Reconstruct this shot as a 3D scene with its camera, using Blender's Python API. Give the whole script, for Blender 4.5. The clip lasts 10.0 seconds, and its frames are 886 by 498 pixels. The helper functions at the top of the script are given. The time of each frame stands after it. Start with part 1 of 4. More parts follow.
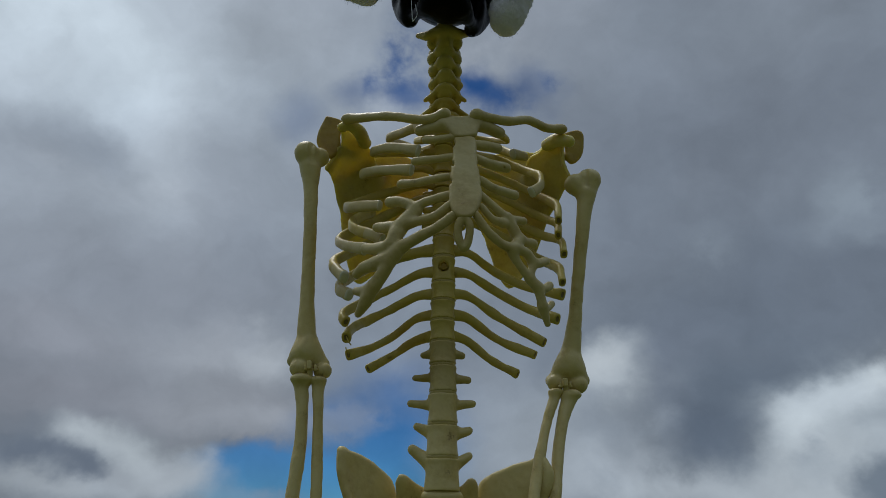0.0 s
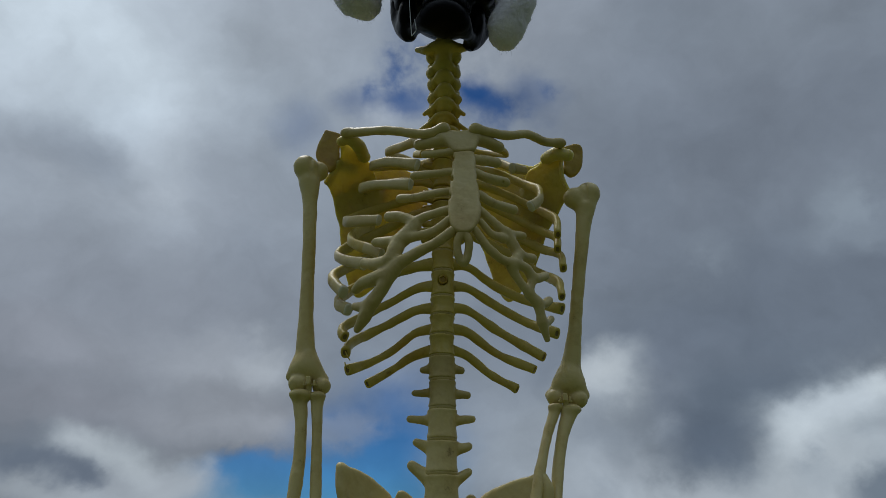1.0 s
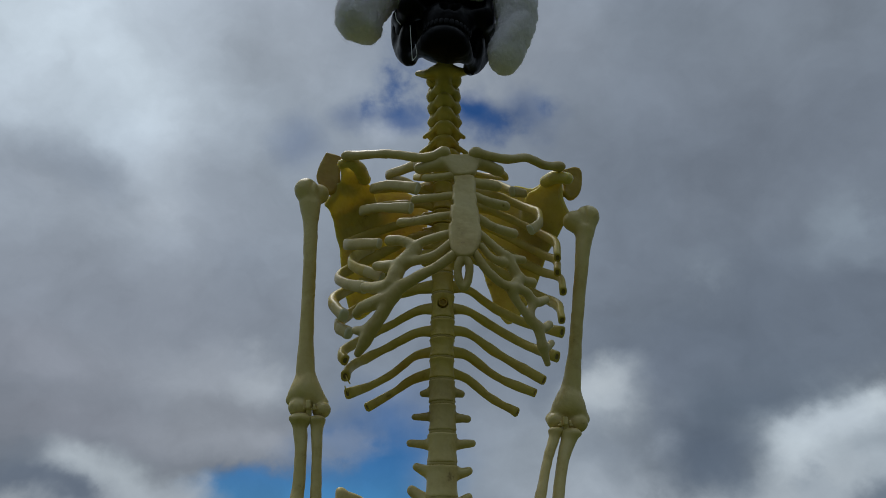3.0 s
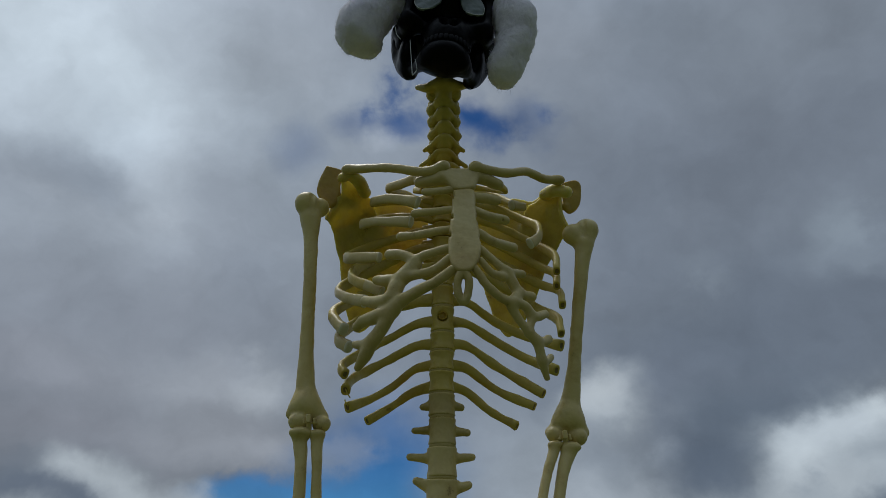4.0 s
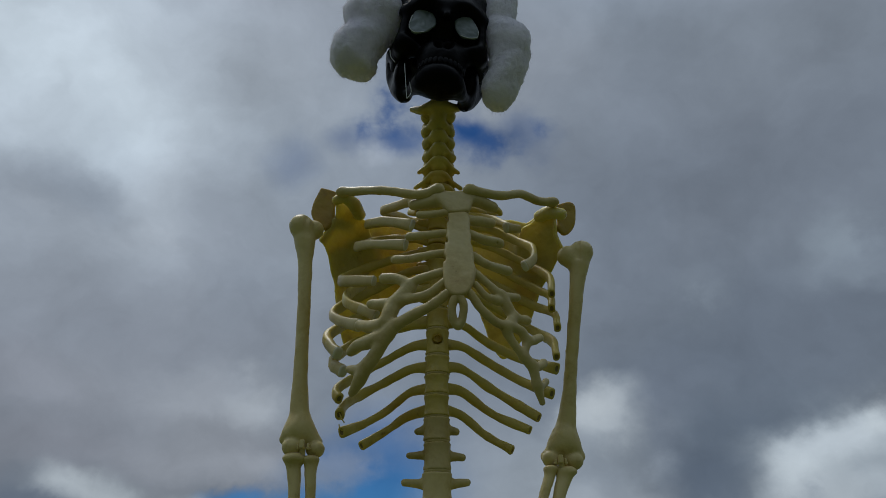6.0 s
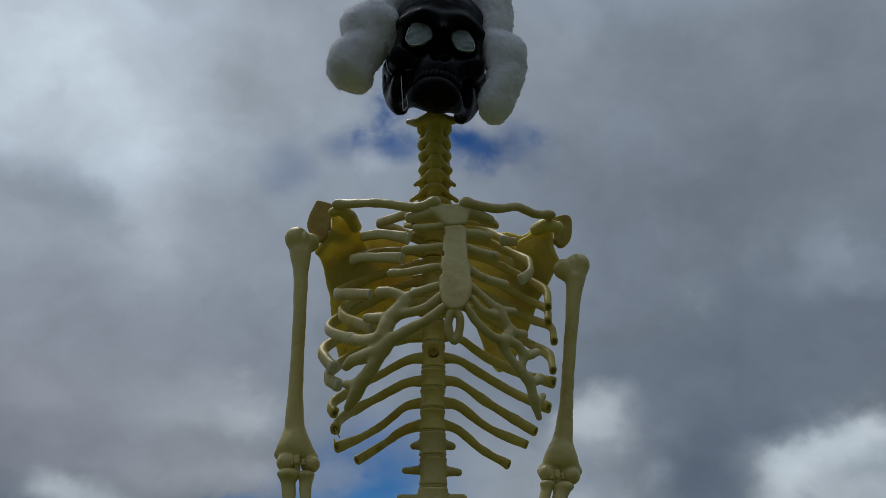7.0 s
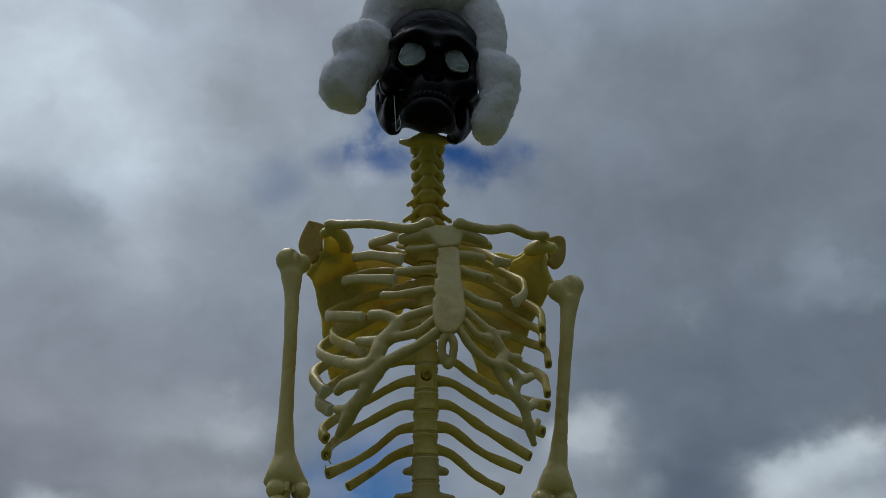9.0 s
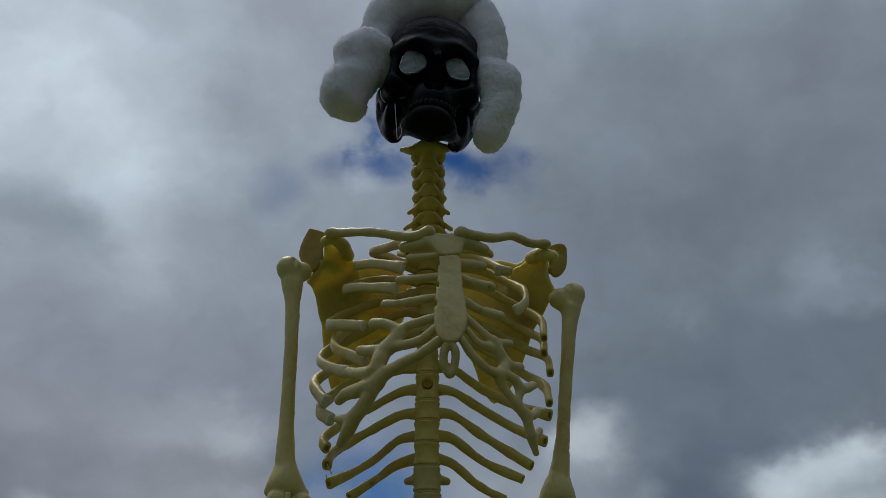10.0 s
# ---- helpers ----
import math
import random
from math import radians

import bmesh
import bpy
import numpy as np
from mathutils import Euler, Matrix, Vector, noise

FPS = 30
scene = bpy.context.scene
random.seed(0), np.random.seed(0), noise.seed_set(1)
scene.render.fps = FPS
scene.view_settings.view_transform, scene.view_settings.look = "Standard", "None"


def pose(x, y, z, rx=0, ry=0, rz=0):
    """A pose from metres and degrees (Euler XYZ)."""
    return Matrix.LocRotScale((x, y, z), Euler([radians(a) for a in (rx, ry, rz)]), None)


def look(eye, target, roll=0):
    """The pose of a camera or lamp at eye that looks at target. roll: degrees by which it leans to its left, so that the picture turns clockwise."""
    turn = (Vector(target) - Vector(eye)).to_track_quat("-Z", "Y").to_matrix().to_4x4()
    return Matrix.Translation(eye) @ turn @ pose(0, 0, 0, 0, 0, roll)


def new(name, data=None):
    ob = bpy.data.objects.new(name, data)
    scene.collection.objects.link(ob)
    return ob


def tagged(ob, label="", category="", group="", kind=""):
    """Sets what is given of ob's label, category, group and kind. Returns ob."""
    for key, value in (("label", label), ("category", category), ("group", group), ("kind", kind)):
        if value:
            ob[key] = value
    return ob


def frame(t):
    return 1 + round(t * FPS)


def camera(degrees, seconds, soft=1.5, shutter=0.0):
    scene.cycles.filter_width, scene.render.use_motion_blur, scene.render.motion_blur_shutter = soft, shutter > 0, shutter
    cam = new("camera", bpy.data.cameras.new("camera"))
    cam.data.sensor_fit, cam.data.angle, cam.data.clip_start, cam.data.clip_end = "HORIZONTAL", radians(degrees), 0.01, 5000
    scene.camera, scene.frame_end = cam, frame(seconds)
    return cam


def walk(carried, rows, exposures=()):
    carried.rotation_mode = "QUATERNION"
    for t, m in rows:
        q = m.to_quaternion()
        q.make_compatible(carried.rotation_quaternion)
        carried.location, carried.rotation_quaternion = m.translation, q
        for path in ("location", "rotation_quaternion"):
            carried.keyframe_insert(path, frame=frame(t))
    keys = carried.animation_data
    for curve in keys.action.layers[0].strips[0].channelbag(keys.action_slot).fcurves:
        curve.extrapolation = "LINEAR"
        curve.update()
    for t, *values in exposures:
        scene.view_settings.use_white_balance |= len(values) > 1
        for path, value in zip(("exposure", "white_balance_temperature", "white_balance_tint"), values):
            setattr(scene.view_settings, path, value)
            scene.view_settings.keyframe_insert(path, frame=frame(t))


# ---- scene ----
cam = camera(65.8, 10.0, soft=0.8)
PATH = [
    (0, (-0.002, -0.735, 0.934), (0.001, 1.114, 1.694), 0.3),
    (0.5, (-0.003, -0.737, 0.938), (0.001, 1.108, 1.709), 0.2),
    (1, (-0.002, -0.737, 0.941), (0.003, 1.104, 1.723), 0.2),
    (1.5, (-0.003, -0.737, 0.941), (0.004, 1.1, 1.732), 0.2),
    (2, (-0.003, -0.738, 0.944), (0.005, 1.094, 1.747), 0.2),
    (2.5, (-0.005, -0.74, 0.946), (0.006, 1.087, 1.76), 0.2),
    (4, (-0.005, -0.749, 0.954), (0.007, 1.065, 1.795), 0.2),
    (4.5, (-0.004, -0.751, 0.957), (0.008, 1.058, 1.81), 0.1),
    (5, (-0.003, -0.752, 0.961), (0.011, 1.052, 1.823), 0.1),
    (5.5, (-0.003, -0.752, 0.962), (0.015, 1.049, 1.832), 0.0),
    (7, (-0.005, -0.753, 0.971), (0.033, 1.034, 1.868), -0.2),
    (7.5, (-0.005, -0.752, 0.975), (0.04, 1.03, 1.882), -0.3),
    (8, (-0.005, -0.752, 0.979), (0.045, 1.026, 1.894), -0.4),
    (8.5, (-0.006, -0.75, 0.98), (0.051, 1.022, 1.906), -0.4),
    (9, (-0.007, -0.75, 0.983), (0.056, 1.018, 1.915), -0.5),
    (9.5, (-0.008, -0.749, 0.983), (0.057, 1.015, 1.923), -0.6),
    (10, (-0.01, -0.749, 0.986), (0.057, 1.01, 1.934), -0.6),
]
walk(cam, [(t, look(eye, target, roll)) for t, eye, target, roll in PATH],
     exposures=[(0, 0.0, 6400, 10), (5, -0.05, 6400, 10), (10, -0.08, 6400, 10)])


# ---- sky and sun ----
def lin(r, g, b):
    """A linear colour from 0..255 values."""
    return tuple(((c / 255) / 12.92 if c < 10 else ((c / 255 + 0.055) / 1.055) ** 2.4) for c in (r, g, b))


SUN_AZ, SUN_EL = -38.0, 64.0   # degrees from +y towards +x, and above the horizon
SUN_DIR = Vector((math.sin(radians(SUN_AZ)) * math.cos(radians(SUN_EL)), math.cos(radians(SUN_AZ)) * math.cos(radians(SUN_EL)), math.sin(radians(SUN_EL))))
world = bpy.data.worlds.new("sky")
scene.world = world
world.use_nodes = True
wn, wl = world.node_tree.nodes, world.node_tree.links
wn.clear()
w_out = wn.new("ShaderNodeOutputWorld")
w_bg = wn.new("ShaderNodeBackground")
wl.new(w_bg.outputs[0], w_out.inputs[0])
w_tc = wn.new("ShaderNodeTexCoord")
clear_sky = wn.new("ShaderNodeTexSky")
clear_sky.sky_type = "NISHITA"
clear_sky.sun_disc = False
clear_sky.altitude, clear_sky.dust_density, clear_sky.ozone_density = 1500, 0.1, 3.5
clear_sky.sun_elevation, clear_sky.sun_rotation = radians(SUN_EL), radians(SUN_AZ)
w_dim = wn.new("ShaderNodeVectorMath")
w_dim.operation = "MULTIPLY"
w_dim.inputs[1].default_value = (0.0125, 0.031, 0.050)
wl.new(clear_sky.outputs[0], w_dim.inputs[0])


def sky_noise(scale, detail, rough, vec=None, stretch=(1, 1, 1.15)):
    m = wn.new("ShaderNodeMapping")
    m.inputs["Scale"].default_value = stretch
    wl.new(vec or w_tc.outputs["Generated"], m.inputs["Vector"])
    n = wn.new("ShaderNodeTexNoise")
    n.inputs["Scale"].default_value, n.inputs["Detail"].default_value = scale, detail
    n.inputs["Roughness"].default_value = rough
    wl.new(m.outputs[0], n.inputs["Vector"])
    return n


def sky_mix(fac, a, b, mode="MIX"):
    m = wn.new("ShaderNodeMix")
    m.data_type, m.blend_type = "RGBA", mode
    for k, v in ((0, fac), (6, a), (7, b)):
        if hasattr(v, "links"):
            wl.new(v, m.inputs[k])
        elif k == 0:
            m.inputs[k].default_value = v
        else:
            m.inputs[k].default_value = (*v, 1)
    return m.outputs[2]


def sky_range(v, a, b, c, d, smooth=True):
    m = wn.new("ShaderNodeMapRange")
    m.interpolation_type = "SMOOTHSTEP" if smooth else "LINEAR"
    wl.new(v, m.inputs[0])
    for k, x in zip((1, 2, 3, 4), (a, b, c, d)):
        m.inputs[k].default_value = x
    return m.outputs[0]


# directions pushed about by noise, so that cloud edges are ragged
w_warp = sky_noise(8.0, 7.0, 0.55)
w_push = wn.new("ShaderNodeVectorMath")
w_push.operation = "MULTIPLY_ADD"
wl.new(w_warp.outputs["Color"], w_push.inputs[0])
w_push.inputs[1].default_value = (0.10, 0.10, 0.10)
w_sub = wn.new("ShaderNodeVectorMath")
w_sub.operation = "SUBTRACT"
wl.new(w_tc.outputs["Generated"], w_sub.inputs[0])
w_sub.inputs[1].default_value = (0.05, 0.05, 0.05)
wl.new(w_sub.outputs[0], w_push.inputs[2])
sky_dir = w_push.outputs[0]

# the cloud sheet over the whole sky
sheet = sky_range(sky_noise(2.3, 6.0, 0.5).outputs["Fac"], 0.3, 0.7, 0.0, 1.0)
cover = sky_mix(sheet, lin(112, 122, 135), lin(148, 158, 170))
# the cloud is thinner and brighter towards the hidden sun
w_dot = wn.new("ShaderNodeVectorMath")
w_dot.operation = "DOT_PRODUCT"
wl.new(w_tc.outputs["Generated"], w_dot.inputs[0])
w_dot.inputs[1].default_value = SUN_DIR
towards = sky_range(w_dot.outputs["Value"], -0.5, 0.95, 0.36, 1.15)
w_up = wn.new("ShaderNodeSeparateXYZ")
wl.new(w_tc.outputs["Generated"], w_up.inputs[0])
overhead = sky_range(w_up.outputs["Z"], 0.0, 1.0, 0.45, 1.7, False)
w_both = wn.new("ShaderNodeMath")
w_both.operation = "MULTIPLY"
wl.new(towards, w_both.inputs[0])
wl.new(overhead, w_both.inputs[1])
w_glow = wn.new("ShaderNodeVectorMath")
w_glow.operation = "SCALE"
wl.new(cover, w_glow.inputs[0])
wl.new(w_both.outputs[0], w_glow.inputs["Scale"])
sky_colour = w_glow.outputs[0]


torn_noise = sky_range(sky_noise(13.0, 7.0, 0.55).outputs["Fac"], 0.38, 0.60, 0.15, 1.0)


def cloud(az, el, wide, high, colour, much=1.0, tilt=0.0, hard=0.0, torn=False):
    """One soft-edged cloud mass: direction and half sizes in degrees."""
    global sky_colour
    d = Vector((math.sin(radians(az)) * math.cos(radians(el)), math.cos(radians(az)) * math.cos(radians(el)), math.sin(radians(el))))
    m = wn.new("ShaderNodeMapping")
    m.vector_type = "TEXTURE"
    m.inputs["Location"].default_value = d
    turn = Euler((radians(el), 0, radians(-az))).to_matrix() @ Euler((0, radians(tilt), 0)).to_matrix()
    m.inputs["Rotation"].default_value = turn.to_euler()
    m.inputs["Scale"].default_value = (radians(wide), 0.5, radians(high))
    wl.new(sky_dir, m.inputs["Vector"])
    g = wn.new("ShaderNodeTexGradient")
    g.gradient_type = "SPHERICAL"
    wl.new(m.outputs[0], g.inputs["Vector"])
    fac = sky_range(g.outputs["Fac"], 0.0, 1.0 - 0.75 * hard, 0.0, much)
    if torn:
        t = wn.new("ShaderNodeMath")
        t.operation = "MULTIPLY"
        wl.new(fac, t.inputs[0])
        wl.new(torn_noise, t.inputs[1])
        fac = t.outputs[0]
    sky_colour = sky_mix(fac, sky_colour, w_dim.outputs[0] if colour == "clear" else lin(*colour))


cloud(-36.9, 35.1, 32.7, 14.8, (182, 194, 206), 0.95, 15, 0.0, False)
cloud(-45.2, 38.2, 35.3, 14.1, (200, 211, 221), 0.9, 0, 0.0, False)
cloud(-31.0, 35.8, 9.8, 5.7, (200, 211, 221), 0.6, 25, 0.0, False)
cloud(-36.7, 31.5, 7.9, 4.3, (192, 202, 213), 0.5, -10, 0.0, False)
cloud(-26.8, 38.4, 10.0, 4.2, (182, 192, 203), 0.7, 10, 0.0, False)
cloud(-17.8, 37.9, 12.3, 7.9, (150, 158, 168), 0.8, 0, 0.0, False)
cloud(-12.9, 39.0, 8.0, 6.2, (162, 170, 180), 0.5, 0, 0.0, False)
cloud(-13.9, 46.3, 25.4, 10.2, (150, 156, 166), 0.8, 0, 0.0, False)
cloud(-31.5, 23.8, 24.8, 9.1, (158, 166, 177), 0.85, 5, 0.0, False)
cloud(-33.4, 26.7, 9.8, 4.1, (136, 144, 156), 0.55, -15, 0.0, False)
cloud(-29.4, 27.3, 5.9, 2.9, (132, 141, 154), 0.5, 20, 0.0, False)
cloud(-23.8, 29.0, 5.2, 8.7, (180, 189, 199), 0.6, 15, 0.0, False)
cloud(-23.6, 25.0, 3.5, 2.6, (184, 192, 202), 0.6, 0, 0, True)
cloud(-30.5, 24.9, 9.2, 1.8, (168, 176, 187), 0.5, 14, 0, True)
cloud(-18.1, 26.3, 10.0, 10.9, (140, 147, 158), 0.7, 0, 0.0, False)
cloud(-32.6, 18.1, 18.7, 6.5, (146, 153, 164), 0.8, 5, 0.0, False)
cloud(-21.4, 17.3, 20.3, 7.1, (130, 136, 147), 0.85, -4, 0.0, False)
cloud(-29.2, 12.9, 18.1, 4.9, (136, 140, 150), 0.8, 4, 0.0, False)
cloud(-16.0, 21.5, 7.3, 5.5, (128, 136, 148), 0.6, 0, 0.0, False)
cloud(-18.4, 13.2, 6.6, 3.5, (162, 168, 177), 0.85, 0, 0.1, False)
cloud(-13.9, 12.9, 3.8, 3.2, (176, 183, 191), 0.95, 0, 0.1, False)
cloud(-20.0, 13.9, 13.3, 4.4, (146, 152, 162), 0.5, 0, 0.0, False)
cloud(-21.4, 8.6, 19.8, 4.3, (132, 137, 147), 0.85, 3, 0.0, False)
cloud(-29.5, 8.8, 12.9, 4.0, (130, 134, 144), 0.8, 0, 0.0, False)
cloud(-16.3, 8.3, 10.7, 3.4, (144, 149, 158), 0.9, 0, 0.2, False)
cloud(-16.6, 10.6, 8.9, 3.2, (140, 145, 154), 0.8, 0, 0.0, False)
cloud(24.8, 33.4, 41.4, 25.8, (118, 126, 138), 0.95, 0, 0.0, False)
cloud(8.6, 41.2, 11.5, 8.0, (140, 147, 158), 0.8, 0, 0.0, False)
cloud(5.5, 38.4, 5.4, 3.6, (150, 157, 167), 0.7, 20, 0, True)
cloud(32.4, 30.3, 18.0, 9.8, (110, 118, 130), 0.75, 0, 0.0, False)
cloud(37.0, 39.4, 20.0, 10.0, (122, 130, 141), 0.8, 0, 0.0, False)
cloud(17.6, 24.3, 20.0, 12.7, (110, 119, 132), 0.8, 0, 0.0, False)
cloud(23.7, 27.0, 10.5, 5.3, (118, 126, 138), 0.5, -20, 0, True)
cloud(25.2, 15.4, 24.1, 9.4, (102, 112, 126), 0.9, -10, 0.0, False)
cloud(31.7, 18.2, 12.3, 6.6, (104, 113, 126), 0.7, 0, 0.0, False)
cloud(22.4, 20.3, 4.0, 3.5, (130, 140, 152), 0.7, 30, 0, True)
cloud(34.8, 22.6, 4.0, 4.0, (136, 147, 158), 0.7, 0, 0, True)
cloud(34.2, 20.9, 5.6, 2.4, (126, 136, 148), 0.6, 0, 0.0, False)
cloud(-6.6, 28.8, 15.0, 20.6, (134, 142, 154), 0.7, 0, 0.0, False)
cloud(6.1, 24.2, 15.1, 12.2, (126, 135, 148), 0.6, 0, 0.0, False)
cloud(-3.9, 13.0, 10.2, 7.5, (136, 146, 160), 0.7, 0, 0.0, False)
cloud(4.7, 13.0, 8.4, 6.5, (132, 142, 156), 0.7, 0, 0.0, False)
cloud(-4.1, 39.9, 2.5, 5.4, 'clear', 0.75, 8, 0.1, True)
cloud(-3.1, 37.6, 2.4, 5.9, 'clear', 0.8, 10, 0.1, True)
cloud(-6.5, 35.6, 3.6, 2.2, 'clear', 0.85, -25, 0.1, True)
cloud(-2.7, 34.7, 2.9, 2.1, 'clear', 0.7, 0, 0.1, False)
cloud(-8.0, 34.6, 3.7, 1.8, 'clear', 0.35, 0, 0.0, False)
cloud(-13.8, 32.5, 3.6, 3.1, 'clear', 0.3, -20, 0.0, False)
cloud(3.2, 35.6, 2.7, 3.2, 'clear', 0.95, -20, 0.2, False)
cloud(5.4, 34.0, 5.7, 2.1, 'clear', 0.85, 8, 0.1, True)
cloud(8.7, 34.9, 4.0, 3.1, 'clear', 0.45, 0, 0.0, False)
cloud(11.8, 35.2, 2.0, 1.6, 'clear', 0.75, 0, 0, True)
cloud(-4.6, 33.5, 3.1, 1.5, (168, 176, 188), 0.5, 0, 0, True)
cloud(3.2, 38.2, 3.1, 2.5, (158, 165, 176), 0.7, 0, 0, True)
cloud(-5.4, 5.4, 9.1, 6.1, 'clear', 0.7, 0, 0.25, False)
cloud(-12.8, 3.3, 10.6, 3.2, 'clear', 0.85, 2, 0.7, False)
cloud(-3.6, 5.8, 8.7, 9.4, 'clear', 0.8, 0, 0.2, False)
cloud(-3.8, 10.0, 5.5, 4.6, 'clear', 0.25, 0, 0.0, False)
cloud(-6.5, 8.6, 5.5, 2.2, (140, 148, 162), 0.55, -10, 0, True)
cloud(-10.0, 7.0, 5.9, 1.7, (132, 140, 152), 0.6, -8, 0.1, True)
cloud(-13.5, 2.4, 4.3, 0.9, (120, 136, 158), 0.5, 0, 0, True)
cloud(-25.7, 3.6, 10.6, 2.9, (154, 161, 168), 1.0, 3, 0.6, False)
cloud(-26.7, 5.7, 4.5, 2.0, (176, 184, 191), 0.8, 12, 0.1, False)
cloud(-22.8, 4.8, 6.6, 2.6, (168, 176, 183), 0.8, 10, 0.1, False)
cloud(-19.9, 4.2, 3.1, 2.5, (158, 165, 173), 0.8, 0, 0.3, False)
cloud(-24.4, 3.2, 4.9, 2.0, (146, 153, 162), 0.7, 0, 0.0, False)
cloud(-29.5, 4.4, 7.2, 2.0, (92, 102, 117), 0.9, 4, 0.12, False)
cloud(-26.3, 3.8, 2.4, 1.3, (90, 100, 115), 0.75, 10, 0.2, False)
cloud(-31.3, 5.8, 4.3, 1.6, (98, 107, 120), 0.8, -8, 0.1, False)
cloud(-29.2, 2.3, 8.1, 1.1, (150, 158, 167), 0.85, 0, 0.2, True)
cloud(-32.0, 6.1, 4.6, 1.1, (136, 141, 150), 0.3, 0, 0.0, False)
cloud(-25.5, -0.9, 31.3, 4.7, (150, 158, 168), 0.9, 0, 0.0, False)
cloud(-7.7, -1.7, 17.1, 5.1, 'clear', 0.7, 0, 0.0, False)
cloud(5.4, 5.8, 9.2, 8.4, (146, 155, 166), 0.9, 0, 0.1, False)
cloud(4.2, 10.7, 5.5, 5.5, (140, 149, 161), 0.7, 0, 0.0, False)
cloud(13.8, 12.1, 5.4, 3.4, (178, 186, 193), 0.95, -15, 0.15, False)
cloud(13.1, 12.8, 3.6, 2.4, (188, 195, 201), 0.6, 0, 0, True)
cloud(11.2, 5.8, 8.8, 8.8, (150, 159, 169), 0.9, 0, 0.15, False)
cloud(15.0, 8.7, 8.0, 4.5, (128, 137, 149), 0.6, -20, 0, True)
cloud(18.1, 9.4, 5.3, 3.0, (140, 149, 160), 0.7, -35, 0, True)
cloud(13.7, 3.7, 9.6, 4.4, (160, 168, 177), 0.8, 0, 0, True)
cloud(18.2, 3.6, 7.7, 2.9, (150, 159, 168), 0.7, -5, 0, True)
cloud(19.3, 12.4, 5.3, 6.2, (104, 113, 127), 0.7, 0, 0.0, False)
cloud(24.4, 10.3, 8.7, 3.9, (92, 103, 117), 0.8, -12, 0.1, False)
cloud(30.1, 8.3, 9.7, 5.4, (168, 178, 186), 0.85, -14, 0.1, True)
cloud(28.9, 5.6, 11.1, 6.5, (158, 168, 177), 0.9, -10, 0.3, False)
cloud(27.5, 7.1, 4.1, 3.7, (190, 199, 206), 0.9, -20, 0.15, False)
cloud(30.7, 9.4, 5.6, 2.2, (186, 195, 203), 0.85, -10, 0.1, False)
cloud(32.8, 10.4, 2.9, 1.8, (196, 205, 211), 0.8, -10, 0.1, True)
cloud(26.7, 3.4, 9.7, 4.2, (176, 184, 191), 0.95, -20, 0.1, False)
cloud(28.8, 5.3, 6.4, 2.7, (150, 160, 170), 0.7, -20, 0, True)
cloud(20.2, 3.0, 11.8, 2.5, (164, 172, 180), 0.85, 0, 0, False)
cloud(31.4, 2.9, 3.1, 2.5, (104, 115, 128), 0.9, -20, 0.3, False)
cloud(29.0, 6.2, 4.8, 1.4, (128, 138, 150), 0.55, -20, 0, True)
cloud(21.3, 7.0, 6.1, 4.3, (88, 99, 114), 0.9, -10, 0.2, False)
cloud(25.1, 12.0, 7.7, 3.4, (96, 107, 121), 0.6, -14, 0, True)
cloud(17.7, -0.7, 33.2, 4.1, (140, 149, 160), 0.8, 0, 0.0, False)

# fine billows over everything
billow = sky_range(sky_noise(7.0, 7.0, 0.52, sky_dir).outputs["Fac"], 0.25, 0.75, 0.86, 1.18, False)
w_final = wn.new("ShaderNodeVectorMath")
w_final.operation = "SCALE"
wl.new(sky_colour, w_final.inputs[0])
wl.new(billow, w_final.inputs["Scale"])
# a finer grain of small puffs, and the cool cast of the cloud
puffs = sky_range(sky_noise(24.0, 6.0, 0.6, sky_dir).outputs["Fac"], 0.25, 0.75, 0.965, 1.035, False)
w_cool = wn.new("ShaderNodeCombineXYZ")
w_cool.inputs[0].default_value, w_cool.inputs[1].default_value, w_cool.inputs[2].default_value = 0.98, 1.0, 1.003
w_grain = wn.new("ShaderNodeVectorMath")
w_grain.operation = "SCALE"
wl.new(w_cool.outputs[0], w_grain.inputs[0])
wl.new(puffs, w_grain.inputs["Scale"])
w_tone = wn.new("ShaderNodeVectorMath")
w_tone.operation = "MULTIPLY"
wl.new(w_final.outputs[0], w_tone.inputs[0])
wl.new(w_grain.outputs[0], w_tone.inputs[1])
wl.new(w_tone.outputs[0], w_bg.inputs["Color"])
w_bg.inputs["Strength"].default_value = 1.0

sun = new("sun", bpy.data.lights.new("sun", "SUN"))
sun.data.energy, sun.data.angle, sun.data.color = 1.25, radians(24), (1.0, 0.96, 0.9)
sun.matrix_world = look(SUN_DIR * 50, (0, 0, 0))


# ---- materials ----
def material(name):
    m = bpy.data.materials.new(name)
    m.use_nodes = True
    return m, m.node_tree.nodes, m.node_tree.links, m.node_tree.nodes["Principled BSDF"]


def tex_noise(n, l, scale, detail=4.0, rough=0.5):
    tc = n.new("ShaderNodeTexCoord")
    t = n.new("ShaderNodeTexNoise")
    t.inputs["Scale"].default_value, t.inputs["Detail"].default_value, t.inputs["Roughness"].default_value = scale, detail, rough
    l.new(tc.outputs["Object"], t.inputs["Vector"])
    return t


def ramp(n, l, src, stops):
    r = n.new("ShaderNodeValToRGB")
    while len(r.color_ramp.elements) < len(stops):
        r.color_ramp.elements.new(0.5)
    for e, (p, c) in zip(r.color_ramp.elements, stops):
        e.position, e.color = p, (*c, 1)
    l.new(src, r.inputs[0])
    return r


